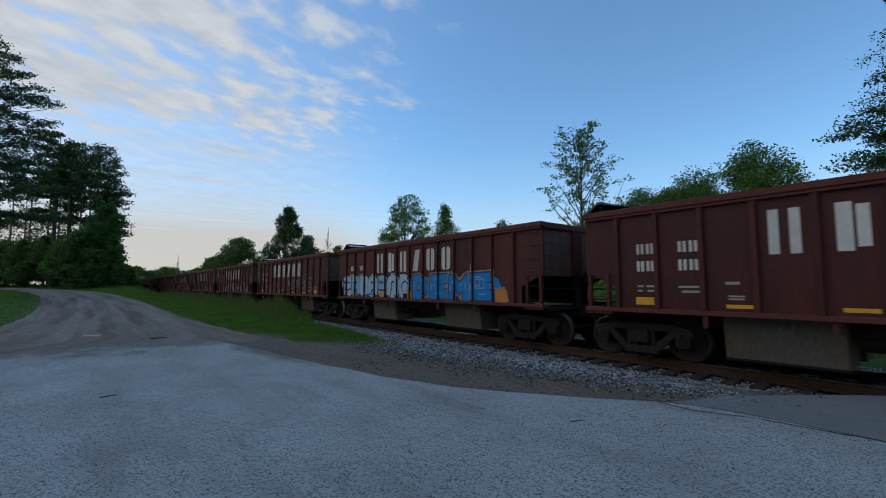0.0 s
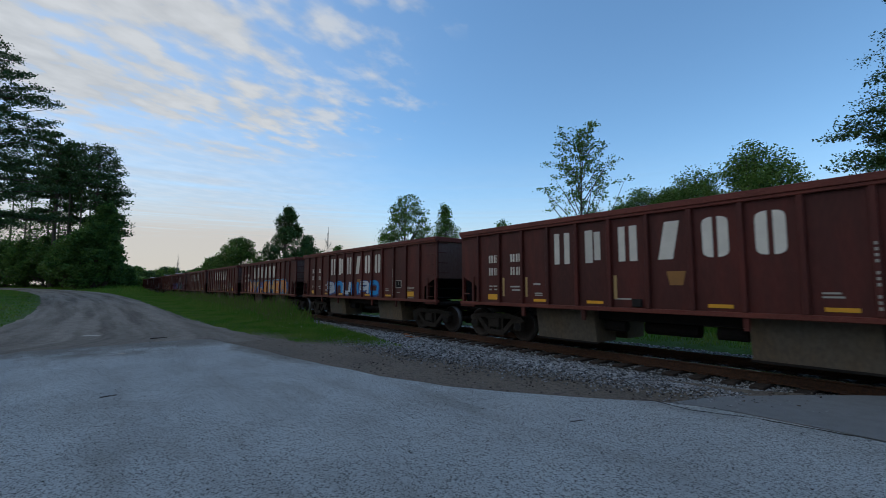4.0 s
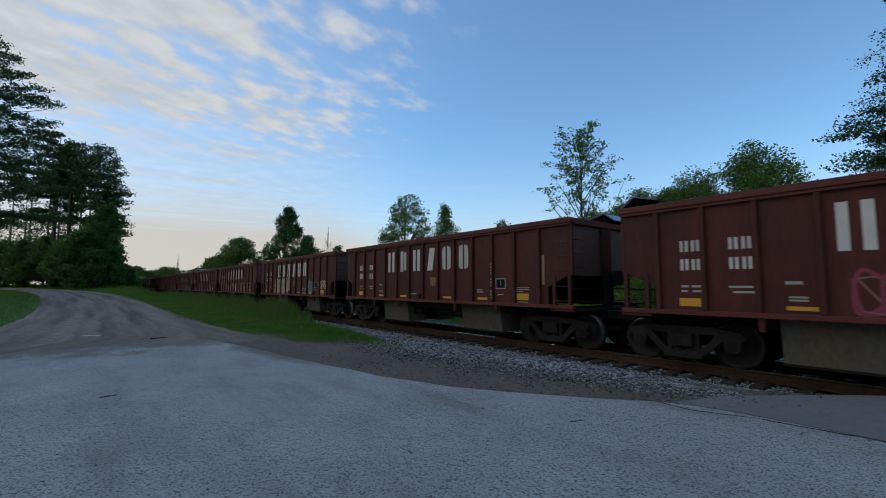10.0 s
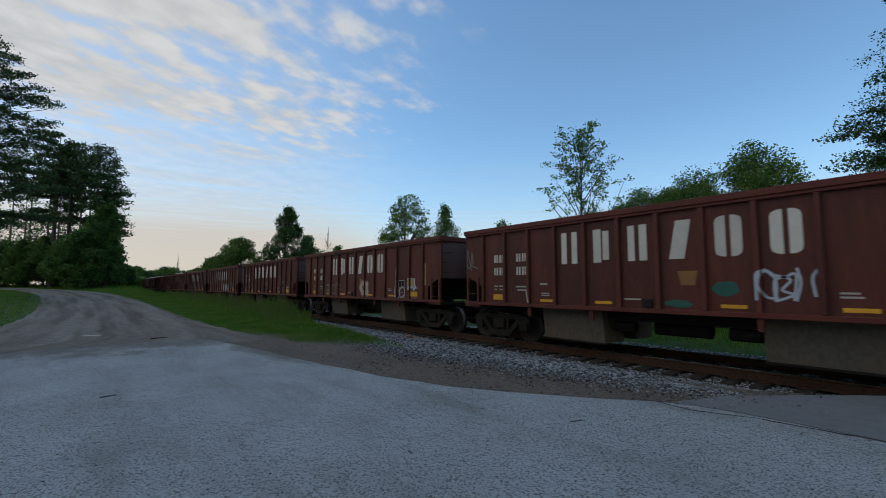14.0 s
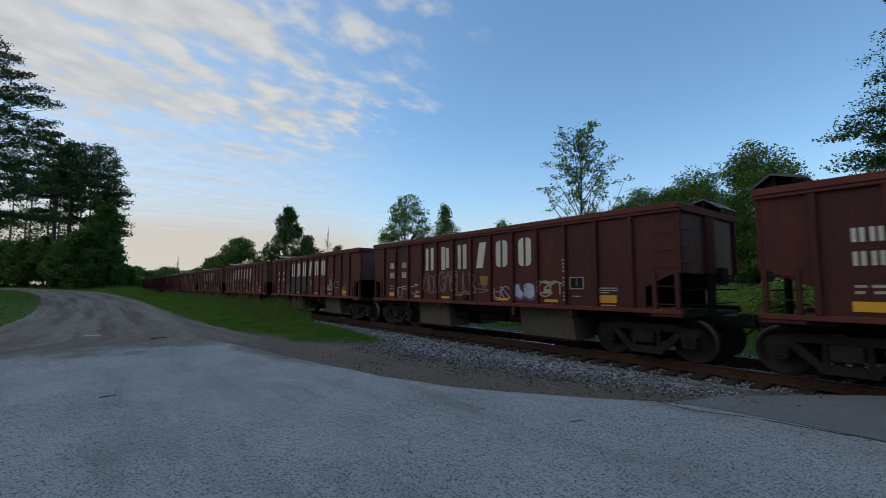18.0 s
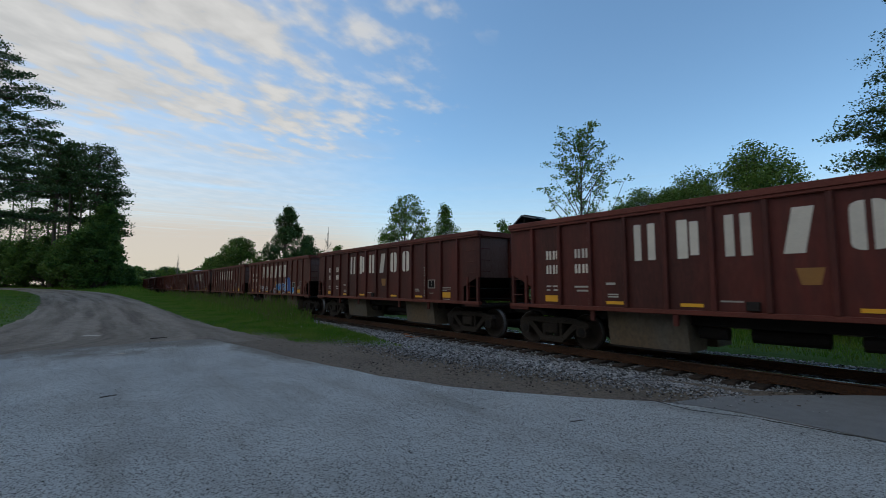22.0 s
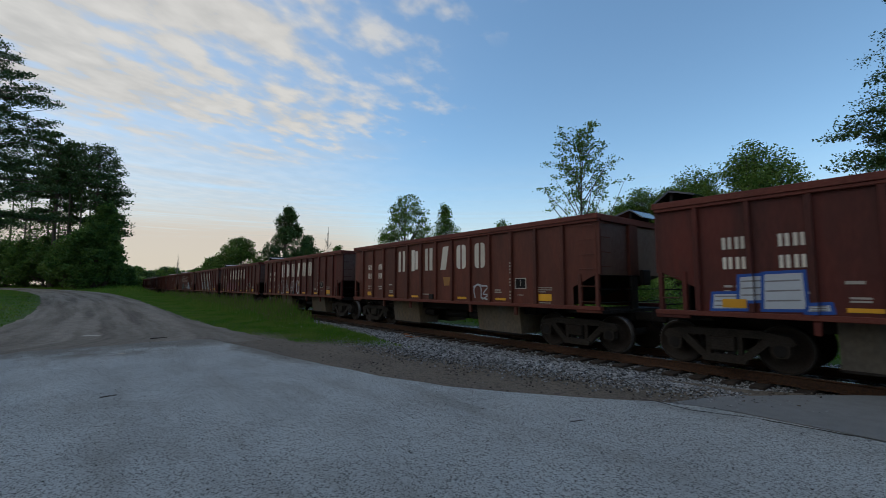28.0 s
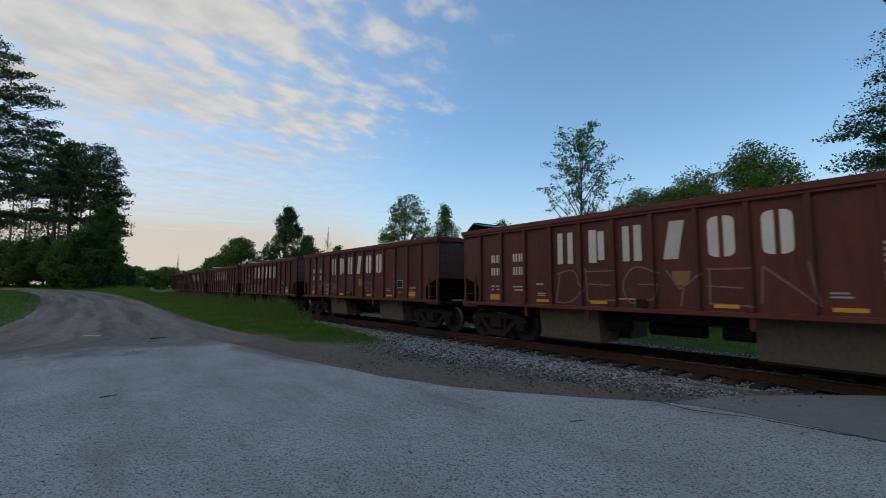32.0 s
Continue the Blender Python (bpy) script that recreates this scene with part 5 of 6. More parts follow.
# ---- spray paint ----
def on_side(polys):
    """Polys (x-z outline, layer, slot) as a mesh lying on the sheet and over the ribs."""
    bm = bmesh.new()
    lay = bm.faces.layers.int.new("slot")
    for pts, level, slot in polys:
        y = FACE - 0.0042 - 0.0011 * level
        try:
            f = bm.faces.new([bm.verts.new((x, y, z)) for x, z in pts])
        except ValueError:
            continue
        f[lay] = slot
        f.material_index = slot
    bmesh.ops.triangulate(bm, faces=bm.faces)
    for x in RIBS:
        for e in (-0.045, 0.045):
            bmesh.ops.bisect_plane(bm, geom=[*bm.verts, *bm.edges, *bm.faces], plane_co=(x + e, 0, 0), plane_no=(1, 0, 0))
    out = bmesh.new()
    for f in bm.faces:
        c = f.calc_center_median()
        lift = -0.07 if any(abs(c.x - x) < 0.045 for x in RIBS) else 0.0
        g = out.faces.new([out.verts.new((v.co.x, v.co.y + lift, min(max(v.co.z, 1.078), 2.96))) for v in f.verts])
        g.material_index = f.material_index
    bm.free()
    return out


def smooth_path(pts, steps=5):
    fine = []
    for j in range(len(pts) - 1):
        p0, p1, p2, p3 = pts[max(j - 1, 0)], pts[j], pts[j + 1], pts[min(j + 2, len(pts) - 1)]
        for s in range(steps):
            t = s / steps
            fine.append(tuple(0.5 * (2 * p1[d] + (p2[d] - p0[d]) * t + (2 * p0[d] - 5 * p1[d] + 4 * p2[d] - p3[d]) * t * t + (3 * p1[d] - p0[d] - 3 * p2[d] + p3[d]) * t ** 3)
                              for d in (0, 1)))
    return fine + [pts[-1]]


def ribbon(path, width, level, slot, cap=0.0):
    """A painted stroke: quads along a path, all in one layer."""
    n = len(path)
    if cap:
        (ax, az), (bx2, bz) = path[0], path[1]
        ln = math.hypot(bx2 - ax, bz - az) or 1
        path = [(ax - (bx2 - ax) / ln * cap, az - (bz - az) / ln * cap)] + path[1:]
        (ax, az), (bx2, bz) = path[-1], path[-2]
        ln = math.hypot(bx2 - ax, bz - az) or 1
        path = path[:-1] + [(ax - (bx2 - ax) / ln * cap, az - (bz - az) / ln * cap)]
    left, right = [], []
    for i in range(n):
        a, b = path[max(i - 1, 0)], path[min(i + 1, n - 1)]
        dx, dz = b[0] - a[0], b[1] - a[1]
        ln = math.hypot(dx, dz) or 1
        nx, nz = -dz / ln * width / 2, dx / ln * width / 2
        left.append((path[i][0] + nx, path[i][1] + nz))
        right.append((path[i][0] - nx, path[i][1] - nz))
    return [([left[i], left[i + 1], right[i + 1], right[i]], level, slot) for i in range(n - 1)]


STROKES = (((0, 0), (0.1, 0.5), (0.05, 1)), ((1, 0), (0.9, 0.5), (0.95, 1)), ((0, 1), (0.45, 0.5), (1, 0)), ((0, 0), (0.45, 1), (0.6, 0.9), (1, 0)), ((0, 0.95), (0.5, 1), (1, 0.9)),
           ((0, 0.5), (0.5, 0.42), (1, 0.55)), ((0, 0), (0, 0.8), (0.5, 1), (1, 0.8), (1, 0)), ((1, 0.9), (0.4, 1), (0, 0.55), (0.4, 0), (1, 0.12)),
           ((0, 1), (0.9, 0.85), (0.35, 0.5), (1, 0.2), (0.1, 0)), ((0.1, 0.05), (0.9, 0.0)), ((0, 1), (0.1, 0.1), (0.9, 0.05), (1, 1)))


def letterish(r, x0, x1, z0, z1, n, slots, soft, back):
    """n chunky overlapping forms of thick strokes, side by side: edge, fill, glints; an optional ground behind them."""
    polys = []
    step, tall = (x1 - x0) / n, z1 - z0
    if back:
        for i in range(n):
            cx, cz = x0 + step * (i + 0.5), (z0 + z1) / 2
            ring = [(cx + step * 0.72 * math.cos(t * math.tau / 11) * r.uniform(0.8, 1.15), cz + tall * 0.56 * math.sin(t * math.tau / 11) * r.uniform(0.75, 1.1)) for t in range(11)]
            polys.append((ring, 0.1 * (i % 3), len(slots) + i % back))
    for i in range(n):
        w = min((0.38 if soft else 0.34) * min(step, tall * 0.8), 0.22)
        ax, az = x0 + step * i + w * 0.4, z0 + w * 0.5
        bw, bh = min(step * (0.92 if soft else 1.0) - w * 0.9, tall * 0.95), tall - w
        lean = r.uniform(-0.06, 0.06)
        level = 0.5 + 0.55 * i
        fill = slots[1 + i % max(1, len(slots) - 2)]
        paths = []
        for q in r.sample(STROKES, 3 if soft else 2):
            pts = [(ax + bw * (u + r.uniform(-0.06, 0.06)) + lean * v, az + bh * min(1, max(0, v + r.uniform(-0.05, 0.05)))) for u, v in q]
            paths.append(smooth_path(pts, 4) if soft or len(pts) > 3 else smooth_path(pts, 2))
        for k, p in enumerate(paths):
            polys += ribbon([(a + 0.02, b - 0.02) for a, b in p], w + 0.085, level + 0.03 * k, slots[0], 0.05)
        for k, p in enumerate(paths):
            polys += ribbon(p, w, level + 0.2 + 0.03 * k, fill, 0.015)
        for k, p in enumerate(paths):
            cut = p[len(p) // 5: max(len(p) // 5 + 2, 3 * len(p) // 5)]
            polys += ribbon([(a - w * 0.28, b + w * 0.10) for a, b in cut], w * 0.13, level + 0.36 + 0.02 * k, slots[-1])
    return polys


def scribble(r, x0, x1, z0, z1, n, width, slot):
    """Quick thin strokes of a spray can, a few loops to each form."""
    polys = []
    step, tall = (x1 - x0) / n, z1 - z0
    for i in range(n):
        m = max(1, round(step / 0.34))
        for j in range(m):
            w = step / m
            x, lift = x0 + step * i + w * j, r.uniform(-0.08, 0.08) * tall
            for q in r.sample(STROKES, 2):
                pts = [(x + w * 0.9 * (u + r.uniform(-0.12, 0.12)), min(z1, max(z0, z0 + lift + tall * (0.08 + 0.84 * v + r.uniform(-0.12, 0.12))))) for u, v in q]
                polys += ribbon(smooth_path(pts, 5), width * r.uniform(0.7, 1.0), 1.0 + 0.05 * (i + j), slot, width * 0.3)
        if r.random() < 0.3:
            polys += ribbon(smooth_path([(x0 + step * i, z0 + 0.06 * tall), (x0 + step * (i + 0.5), z0 - 0.01), (x0 + step * (i + 0.95), z0 + 0.1 * tall)], 5), width * 0.7, 1.4, slot, 0.01)
    return polys


# letters as strokes on an eight-by-eight grid: pairs of digits are points, ~ marks a curve
GLYPHS = {
    "A": "004880 2363", "B": "0008 ~0858765404 ~0464825000", "C": "~8758280503205081", "D": "0008 ~084875834000", "E": "800008 0888 0464", "F": "0008 0888 0464",
    "G": "~8758280503205081 818444", "H": "0008 8088 0484", "I": "4048", "J": "~8882501002 4888", "K": "0008 0388 2580", "L": "080080", "M": "0008448880", "N": "00088088",
    "O": "~48060240828648", "P": "0008 ~0868754404", "Q": "~48060240828648 5280", "R": "0008 ~0868754404 4480", "S": "~8758171573714001", "T": "4048 0888",
    "U": "~080230508288", "V": "084088", "W": "0820456088", "X": "0880 0088", "Y": "084488 4440", "Z": "08880080", "1": "264840", "2": "~0648876300 0080",
    "3": "~0758876444 ~4484714001", "4": "60680383", "5": "8808 0805 ~0565834000", "!": "4843 4140"}


def glyphs(text, x0, x1, z0, z1, r, shake=0.04, fill=0.78):
    """The strokes of each letter of a sprayed word, set between x0 and x1."""
    step = (x1 - x0) / len(text)
    out = []
    for i, ch in enumerate(text):
        lift, lean = r.uniform(-1, 1) * shake * (z1 - z0), r.uniform(-1, 1) * shake * 1.5
        paths = []
        for stroke in GLYPHS.get(ch, "").split():
            curve, digits = stroke.startswith("~"), stroke.lstrip("~")
            pts = []
            for a, b in zip(digits[::2], digits[1::2]):
                u, v = int(a) / 8 + r.uniform(-shake, shake), int(b) / 8 + r.uniform(-shake, shake)
                pts.append((x0 + step * (i + 0.5 + fill * (u - 0.5)) + lean * (v - 0.5), z0 + lift + (z1 - z0) * v))
            paths += [smooth_path(pts, 4)] if curve else [[p, q] for p, q in zip(pts, pts[1:])]
        out.append(paths)
    return out


CARS = {}


def spray(k, label, polys, colours):
    if k not in CARS:
        return
    bm = on_side(polys)
    me = finish("spray_paint", bm, SPRAY[colours[0]])
    for c in colours[1:]:
        me.materials.append(SPRAY[c])
    part("spray_paint", me, None, CARS[k], label)


def piece(k, x0, x1, z0, z1, n, colours, label, soft=False, back=()):
    """Chunky painted forms in colour: colours are edge, fills..., glint; back colours lie behind them."""
    r = random.Random(k * 131 + int(x0 * 10))
    spray(k, label, letterish(r, x0, x1, z0, z1, n, list(range(len(colours))), soft, len(back)), list(colours) + list(back))


def tag(k, x0, x1, z0, z1, n, colour, label="quick spray-painted scrawl", width=0.027):
    r = random.Random(k * 77 + int(x0 * 10))
    spray(k, label, scribble(r, x0, x1, z0, z1, n, width, 0), [colour])


def scrawl(k, text, x0, x1, z0, z1, colour, width=0.035, label="hand-sprayed word in thin strokes"):
    r = random.Random(k * 59 + int(x0 * 10))
    polys = [q for i, paths in enumerate(glyphs(text, x0, x1, z0, z1, r, 0.07, 0.86)) for j, p in enumerate(paths) for q in ribbon(p, width * r.uniform(0.75, 1.1), 1.0 + 0.06 * j, 0, width * 0.3)]
    spray(k, label, polys, [colour])


def burner(k, text, x0, x1, z0, z1, colours, label, weight=0.2, rim=0.05, halo=0.0, back=(), shine=True):
    """A word in thick painted letters: colours are halo (if any), edge, fills..., glint."""
    r = random.Random(k * 41 + int(x0 * 10))
    first = 1 if halo else 0
    fills = len(colours) - first - 2
    polys, step, tall = [], (x1 - x0) / len(text), z1 - z0
    for i in range(len(text) * 2 if back else 0):
        cx, cz = x0 + step * (i / 2 + 0.25), (z0 + z1) / 2
        polys.append(([(cx + step * 0.5 * math.cos(t * math.tau / 9) * r.uniform(0.8, 1.2), cz + tall * 0.55 * math.sin(t * math.tau / 9) * r.uniform(0.75, 1.1)) for t in range(9)], 0.08 * (i % 4), len(colours) + i % len(back)))
    inset = weight / 2
    for i, paths in enumerate(glyphs(text, x0, x1, z0 + inset, z1 - inset, r, 0.045, 0.94 - weight / step)):
        level = 0.5 + 0.5 * i
        layers = [(weight + 2 * (rim + halo), 0.0, 0)] if halo else []
        layers += [(weight + 2 * rim, 0.12, first), (weight, 0.26, first + 1 + i % fills)]
        for width, up, slot in layers:
            for j, p in enumerate(paths):
                polys += ribbon(p, width, level + up + 0.02 * j, slot, width * 0.42)
        for p in paths if shine else ():
            a, b = p[0], p[-1]
            cut = [(a[0] + (b[0] - a[0]) * t - weight * 0.25, a[1] + (b[1] - a[1]) * t + weight * 0.1) for t in (0.2, 0.6)]
            polys += ribbon(cut, weight * 0.13, level + 0.42, len(colours) - 1)
    spray(k, label, polys, list(colours) + list(back))


def patch(k, label, x0, x1, z0, z1, colour, seed=0):
    """A ragged smudge of paint."""
    r = random.Random(k * 23 + seed)
    cx, cz = (x0 + x1) / 2, (z0 + z1) / 2
    spray(k, label, [([(cx + (x1 - x0) / 2 * math.cos(a * math.tau / 14) * r.uniform(0.75, 1.15), cz + (z1 - z0) / 2 * math.sin(a * math.tau / 14) * r.uniform(0.75, 1.15)) for a in range(14)], 0.4 + 0.1 * seed, 0)], [colour])


FIRST, LAST = -2, 49
LEFT_SOLAR = {-1, 0, 1, 10, 11, 13, 17, 18, 24, 26, 27, 28, 29, 30, 34, 38, 40, 41, 43, 44, 46, 47}
RIGHT_SOLAR = {4, 5, 9, 14, 15, 19, 20, 23, 25, 32, 39, 45}
pattern = build_car()
for k in range(FIRST, LAST + 1):
    CARS[k] = pattern if k == FIRST else copy_thing(pattern, pose(0, 0, 0))
# some cars have faded browner; on some the paint covers the reflectors
for k in (9, 11, 16, 19, 20, 22, 27, 28, 29, 32, 33, 35, 36, 39, 43, 44, 45):
    for ob in CARS[k].children:
        if ob.type == "MESH" and ob.data.materials and ob.data.materials[0] == M_PAINT:
            ob.material_slots[0].link = "OBJECT"
            ob.material_slots[0].material = M_BROWN
    tagged(CARS[k], "faded brown-red steel ballast hopper car with white side lettering", "railcar", "cars of the ballast train")
for k in (0, 7, 10, 12):
    for ob in CARS[k].children:
        if ob.name.startswith("reflector"):
            ob.location.y += 0.008
for k in sorted(LEFT_SOLAR):
    solar_panel(CARS[k], 0.0, False)
for k in sorted(RIGHT_SOLAR):
    solar_panel(CARS[k], L, True)

def block(x0, x1, z0, z1, level, fill, edge):
    ring = [(x0, z0), (x1, z0 + 0.02), (x1 - 0.02, z1), (x0 + 0.03, z1 - 0.02), (x0, z0)]
    rows = [q for i in range(1, 4) for q in ribbon([(x0 + 0.06, z0 + (z1 - z0) * i / 4), (x1 - 0.08, z0 + (z1 - z0) * (i / 4 + 0.03))], 0.025, level + 0.3, 2)]
    return [(ring[:4], level, fill)] + [q for a, b in zip(ring, ring[1:]) for q in ribbon([a, b], 0.05, level + 0.5, edge, 0.02)] + rows


def stripe(k, *xs, low=1.25, high=1.75):
    for x in xs:
        spray(k, "yellow painted upright stripe", [([(x, low), (x + 0.075, low), (x + 0.075, high), (x, high)], 1, 0)], ["gold"])


piece(0, 0.55, 5.75, 1.10, 1.95, 7, ["navy", "frost", "cyan", "frost", "silver"], "pale grey-blue spray-painted lettering with gold edges", False, ("frost", "gold", "frost"))
burner(0, "DEME", 5.95, 10.0, 1.10, 1.88, ["gold", "navy", "blue", "blue", "cyan"], "large blue spray-painted word with yellow edges", 0.27, 0.05, 0.035, ("navy", "blue"))
piece(0, 9.85, 10.5, 1.10, 1.45, 2, ["orange", "orange", "gold"], "orange spray paint", True)
piece(0, 5.6, 6.05, 1.10, 1.35, 1, ["orange", "orange", "gold"], "orange spray paint", True)
tag(1, 3.35, 3.95, 1.12, 1.75, 1, "grey")
tag(1, 4.2, 4.8, 1.14, 1.70, 1, "grey")
tag(1, 0.08, 0.45, 2.05, 2.70, 1, "grey")
tag(1, 2.6, 3.1, 1.2, 1.55, 1, "faint")
for x in (6.7, 7.55, 8.4):
    tag(1, x, x + 0.42, 1.38, 1.90, 1, "grey", "loose grey spray-painted mark", 0.05)
spray(1, "grey spray-painted ring round the placard", ribbon([(9.39 + 0.40 * math.cos(a * math.tau / 20), 1.60 + 0.36 * math.sin(a * math.tau / 20)) for a in range(21)], 0.045, 1.0, 0), ["grey"])
patch(2, "blurred red patch of spray paint", 4.1, 4.85, 1.12, 1.76, "red")
patch(2, "blurred red patch of spray paint", 4.75, 5.55, 1.14, 1.78, "red", 1)
patch(2, "black blot of spray paint", 4.25, 4.75, 1.14, 1.38, "black", 3)
scrawl(2, "NUT", 3.28, 3.9, 1.10, 1.40, "cyan", 0.055, "small pale blue sprayed word")
scrawl(2, "IRT", 4.85, 5.4, 1.38, 1.6, "rose", 0.035)
scrawl(2, "DUN", 5.88, 6.5, 1.43, 1.68, "white", 0.05)
scrawl(2, "BAD", 5.95, 6.42, 1.12, 1.36, "white", 0.05)
tag(2, 7.45, 8.5, 1.28, 1.58, 3, "cream", width=0.04)
patch(2, "dark blue smudge of spray paint", 7.6, 8.15, 1.12, 1.27, "navy", 4)
patch(2, "dark blue smudge of spray paint", 9.15, 9.85, 1.18, 1.48, "navy", 5)
patch(2, "red smudge of spray paint", 8.75, 8.95, 1.35, 1.75, "rose", 6)
spray(2, "pale patch of paint", [([(0.16, 2.40), (0.30, 2.35), (0.52, 2.41), (0.50, 2.64), (0.34, 2.70), (0.18, 2.62)], 1, 0)], ["silver"])
tag(3, 7.35, 8.0, 1.2, 1.55, 2, "silver")
stripe(4, 1.72, 5.0, 2.53)
stripe(5, 1.72, 5.0, 2.53)
piece(6, 3.2, 8.0, 1.15, 1.75, 6, ["navy", "silver", "blue", "navy"], "blue and silver spray-painted lettering")
patch(7, "purple spray paint behind the lettering", 1.9, 2.7, 1.12, 1.45, "purple")
burner(7, "NYLSHER", 2.35, 10.3, 1.09, 1.85, ["cyan", "navy", "orange", "sand", "orange", "silver"], "orange spray-painted word edged in dark blue", 0.28, 0.05, 0.03, ("purple", "navy"))
for x in (3.95, 5.2, 6.6):
    patch(7, "red dash of spray paint", x, x + 0.2, 1.50, 1.60, "red", int(x))
scrawl(8, "FB", 3.38, 4.0, 1.10, 1.60, "cream", 0.03)
tag(8, 4.3, 4.9, 1.2, 1.65, 1, "faint")
tag(8, 5.1, 5.75, 1.2, 1.68, 1, "grey")
scrawl(8, "OPES", 6.7, 7.3, 1.28, 1.62, "cream", 0.042)
scrawl(8, "WEGE", 7.5, 8.25, 1.32, 1.62, "cream", 0.05)
tag(8, 8.5, 9.05, 1.55, 1.88, 1, "faint")
tag(9, 4.5, 5.2, 1.15, 1.65, 1, "grey")
patch(10, "pink spray paint behind the lettering", 0.75, 1.9, 1.09, 1.55, "pink")
burner(10, "TEVE", 1.3, 5.35, 1.10, 1.88, ["navy", "royal", "royal", "royal", "blue"], "blue spray-painted word on pink", 0.3, 0.04, 0.0, ("pink", "pink", "royal"))
piece(10, 5.45, 10.3, 1.10, 2.0, 5, ["frost", "ink", "ink", "teal", "ink", "cyan"], "dark teal spray-painted lettering with white edges", False, ("ink", "pink", "ink"))
patch(10, "pink spray paint beside the lettering", 10.0, 11.0, 1.09, 1.65, "pink", 2)
burner(11, "SLABOYZ", 3.2, 9.15, 1.12, 1.82, ["cream", "faint", "faint"], "cream outlined spray-painted word", 0.075, 0.055, shine=False)
tag(11, 2.6, 3.1, 1.15, 1.8, 1, "gold")
tag(11, 9.9, 10.6, 1.35, 1.85, 1, "cream", width=0.05)
for x0, x1, z0, z1, colour in ((2.62, 3.1, 1.10, 1.72, "gold"), (2.98, 3.18, 1.08, 1.35, "red"), (3.12, 3.78, 1.09, 1.80, "steel"), (3.80, 4.52, 1.35, 1.84, "red"), (3.78, 4.5, 1.09, 1.36, "steel"),
                               (4.50, 4.86, 1.09, 1.82, "purple"), (4.86, 5.66, 1.30, 1.80, "gold"), (4.86, 5.66, 1.09, 1.31, "royal")):
    spray(12, "square of coloured spray paint behind the lettering", [([(x0, z0), (x1, z0 + 0.02), (x1 - 0.02, z1), (x0 + 0.02, z1 - 0.02)], 0.2, 0)], [colour])
piece(12, 2.65, 5.62, 1.12, 1.72, 6, ["ink", "silver", "frost", "silver", "steel"], "silver spray-painted lettering with dark edges", False)
piece(12, 5.75, 9.15, 1.09, 1.92, 7, ["ink", "pearl", "silver", "pearl", "grey"], "white and silver spray-painted lettering with dark edges", False, ("grey", "pearl"))
for x0, x1, z in ((8.25, 9.0, 1.98), (7.5, 8.05, 1.92)):
    spray(12, "white spray-painted arrow", ribbon([(x0, z), (x1, z)], 0.06, 4.0, 0, 0.02) + [([(x1, z - 0.08), (x1 + 0.22, z), (x1, z + 0.08)], 4.1, 0)], ["frost"])
tag(13, 3.6, 4.3, 1.12, 1.80, 1, "rose", width=0.06)
tag(13, 3.7, 4.4, 1.12, 1.75, 1, "faint", width=0.03)
stripe(14, 10.82, low=1.55, high=2.3)
piece(15, 3.25, 5.6, 1.08, 1.98, 5, ["faint", "cream", "cream", "cream", "faint"], "cream bubble lettering", True, ("cream",))
tag(15, 7.5, 8.2, 1.12, 1.45, 2, "silver")
piece(15, 8.35, 9.2, 1.10, 1.82, 2, ["black", "grey", "grey", "black"], "grey spray-painted clover shape", True, ("grey",))
scrawl(15, "OPRES", 9.95, 10.8, 1.42, 1.76, "cream", 0.05)
scrawl(16, "KIDDNY", 0.8, 1.5, 1.63, 1.76, "silver", 0.022)
tag(16, 0.02, 0.62, 2.12, 2.64, 2, "silver")
tag(16, 2.5, 2.95, 1.58, 1.85, 1, "grey")
scrawl(16, "OPREST", 3.38, 4.8, 1.26, 1.58, "gold", 0.045)
burner(16, "Y", 5.0, 5.65, 1.08, 1.72, ["cream", "faint", "cream"], "cream outlined spray-painted letter", 0.10, 0.05, shine=False)
burner(16, "H", 5.88, 6.55, 1.08, 1.70, ["faint", "cream", "cream", "faint"], "cream spray-painted letter", 0.17, 0.02, shine=False)
tag(16, 6.1, 7.2, 1.15, 1.6, 1, "black", width=0.05)
scrawl(16, "OPRES", 7.5, 8.75, 1.32, 1.72, "gold", 0.06)
spray(16, "gold spray-painted dashes", ribbon([(7.65, 1.26), (7.85, 1.16)], 0.05, 1.0, 0) + ribbon([(7.8, 1.28), (8.0, 1.18)], 0.05, 1.0, 0), ["gold"])
tag(16, 9.5, 10.4, 1.5, 1.75, 2, "silver")
for i, x in enumerate((0.40, 0.72)):
    for level, r0, colour in ((1, 0.235, "black"), (1.5, 0.20, "silver")):
        spray(17, "silver and black bubble shape", [([(x + r0 * math.cos(a * math.tau / 18), 2.10 + 1.1 * r0 * math.sin(a * math.tau / 18)) for a in range(18)], level + 0.1 * i, 0)], [colour])
spray(17, "black lines in a bubble shape", ribbon(smooth_path([(0.36, 2.20), (0.48, 2.06), (0.62, 2.08)], 4), 0.035, 2.0, 0) + ribbon([(0.58, 2.12), (0.86, 2.07)], 0.03, 2.1, 0) + ribbon([(0.74, 2.3), (0.72, 1.9)], 0.03, 2.2, 0), ["black"])
tag(17, 3.2, 3.92, 1.2, 1.85, 2, "silver")
scrawl(17, "SER", 4.05, 4.75, 1.3, 1.68, "silver", 0.04)
scrawl(17, "X", 7.58, 7.98, 1.16, 1.46, "silver", 0.04)
scrawl(17, "YUKU", 8.28, 9.0, 1.42, 1.64, "silver", 0.05)
tag(17, 9.2, 9.78, 1.10, 1.46, 2, "silver", width=0.045)
scrawl(17, "IRS", 10.05, 10.52, 1.56, 1.84, "silver", 0.05)
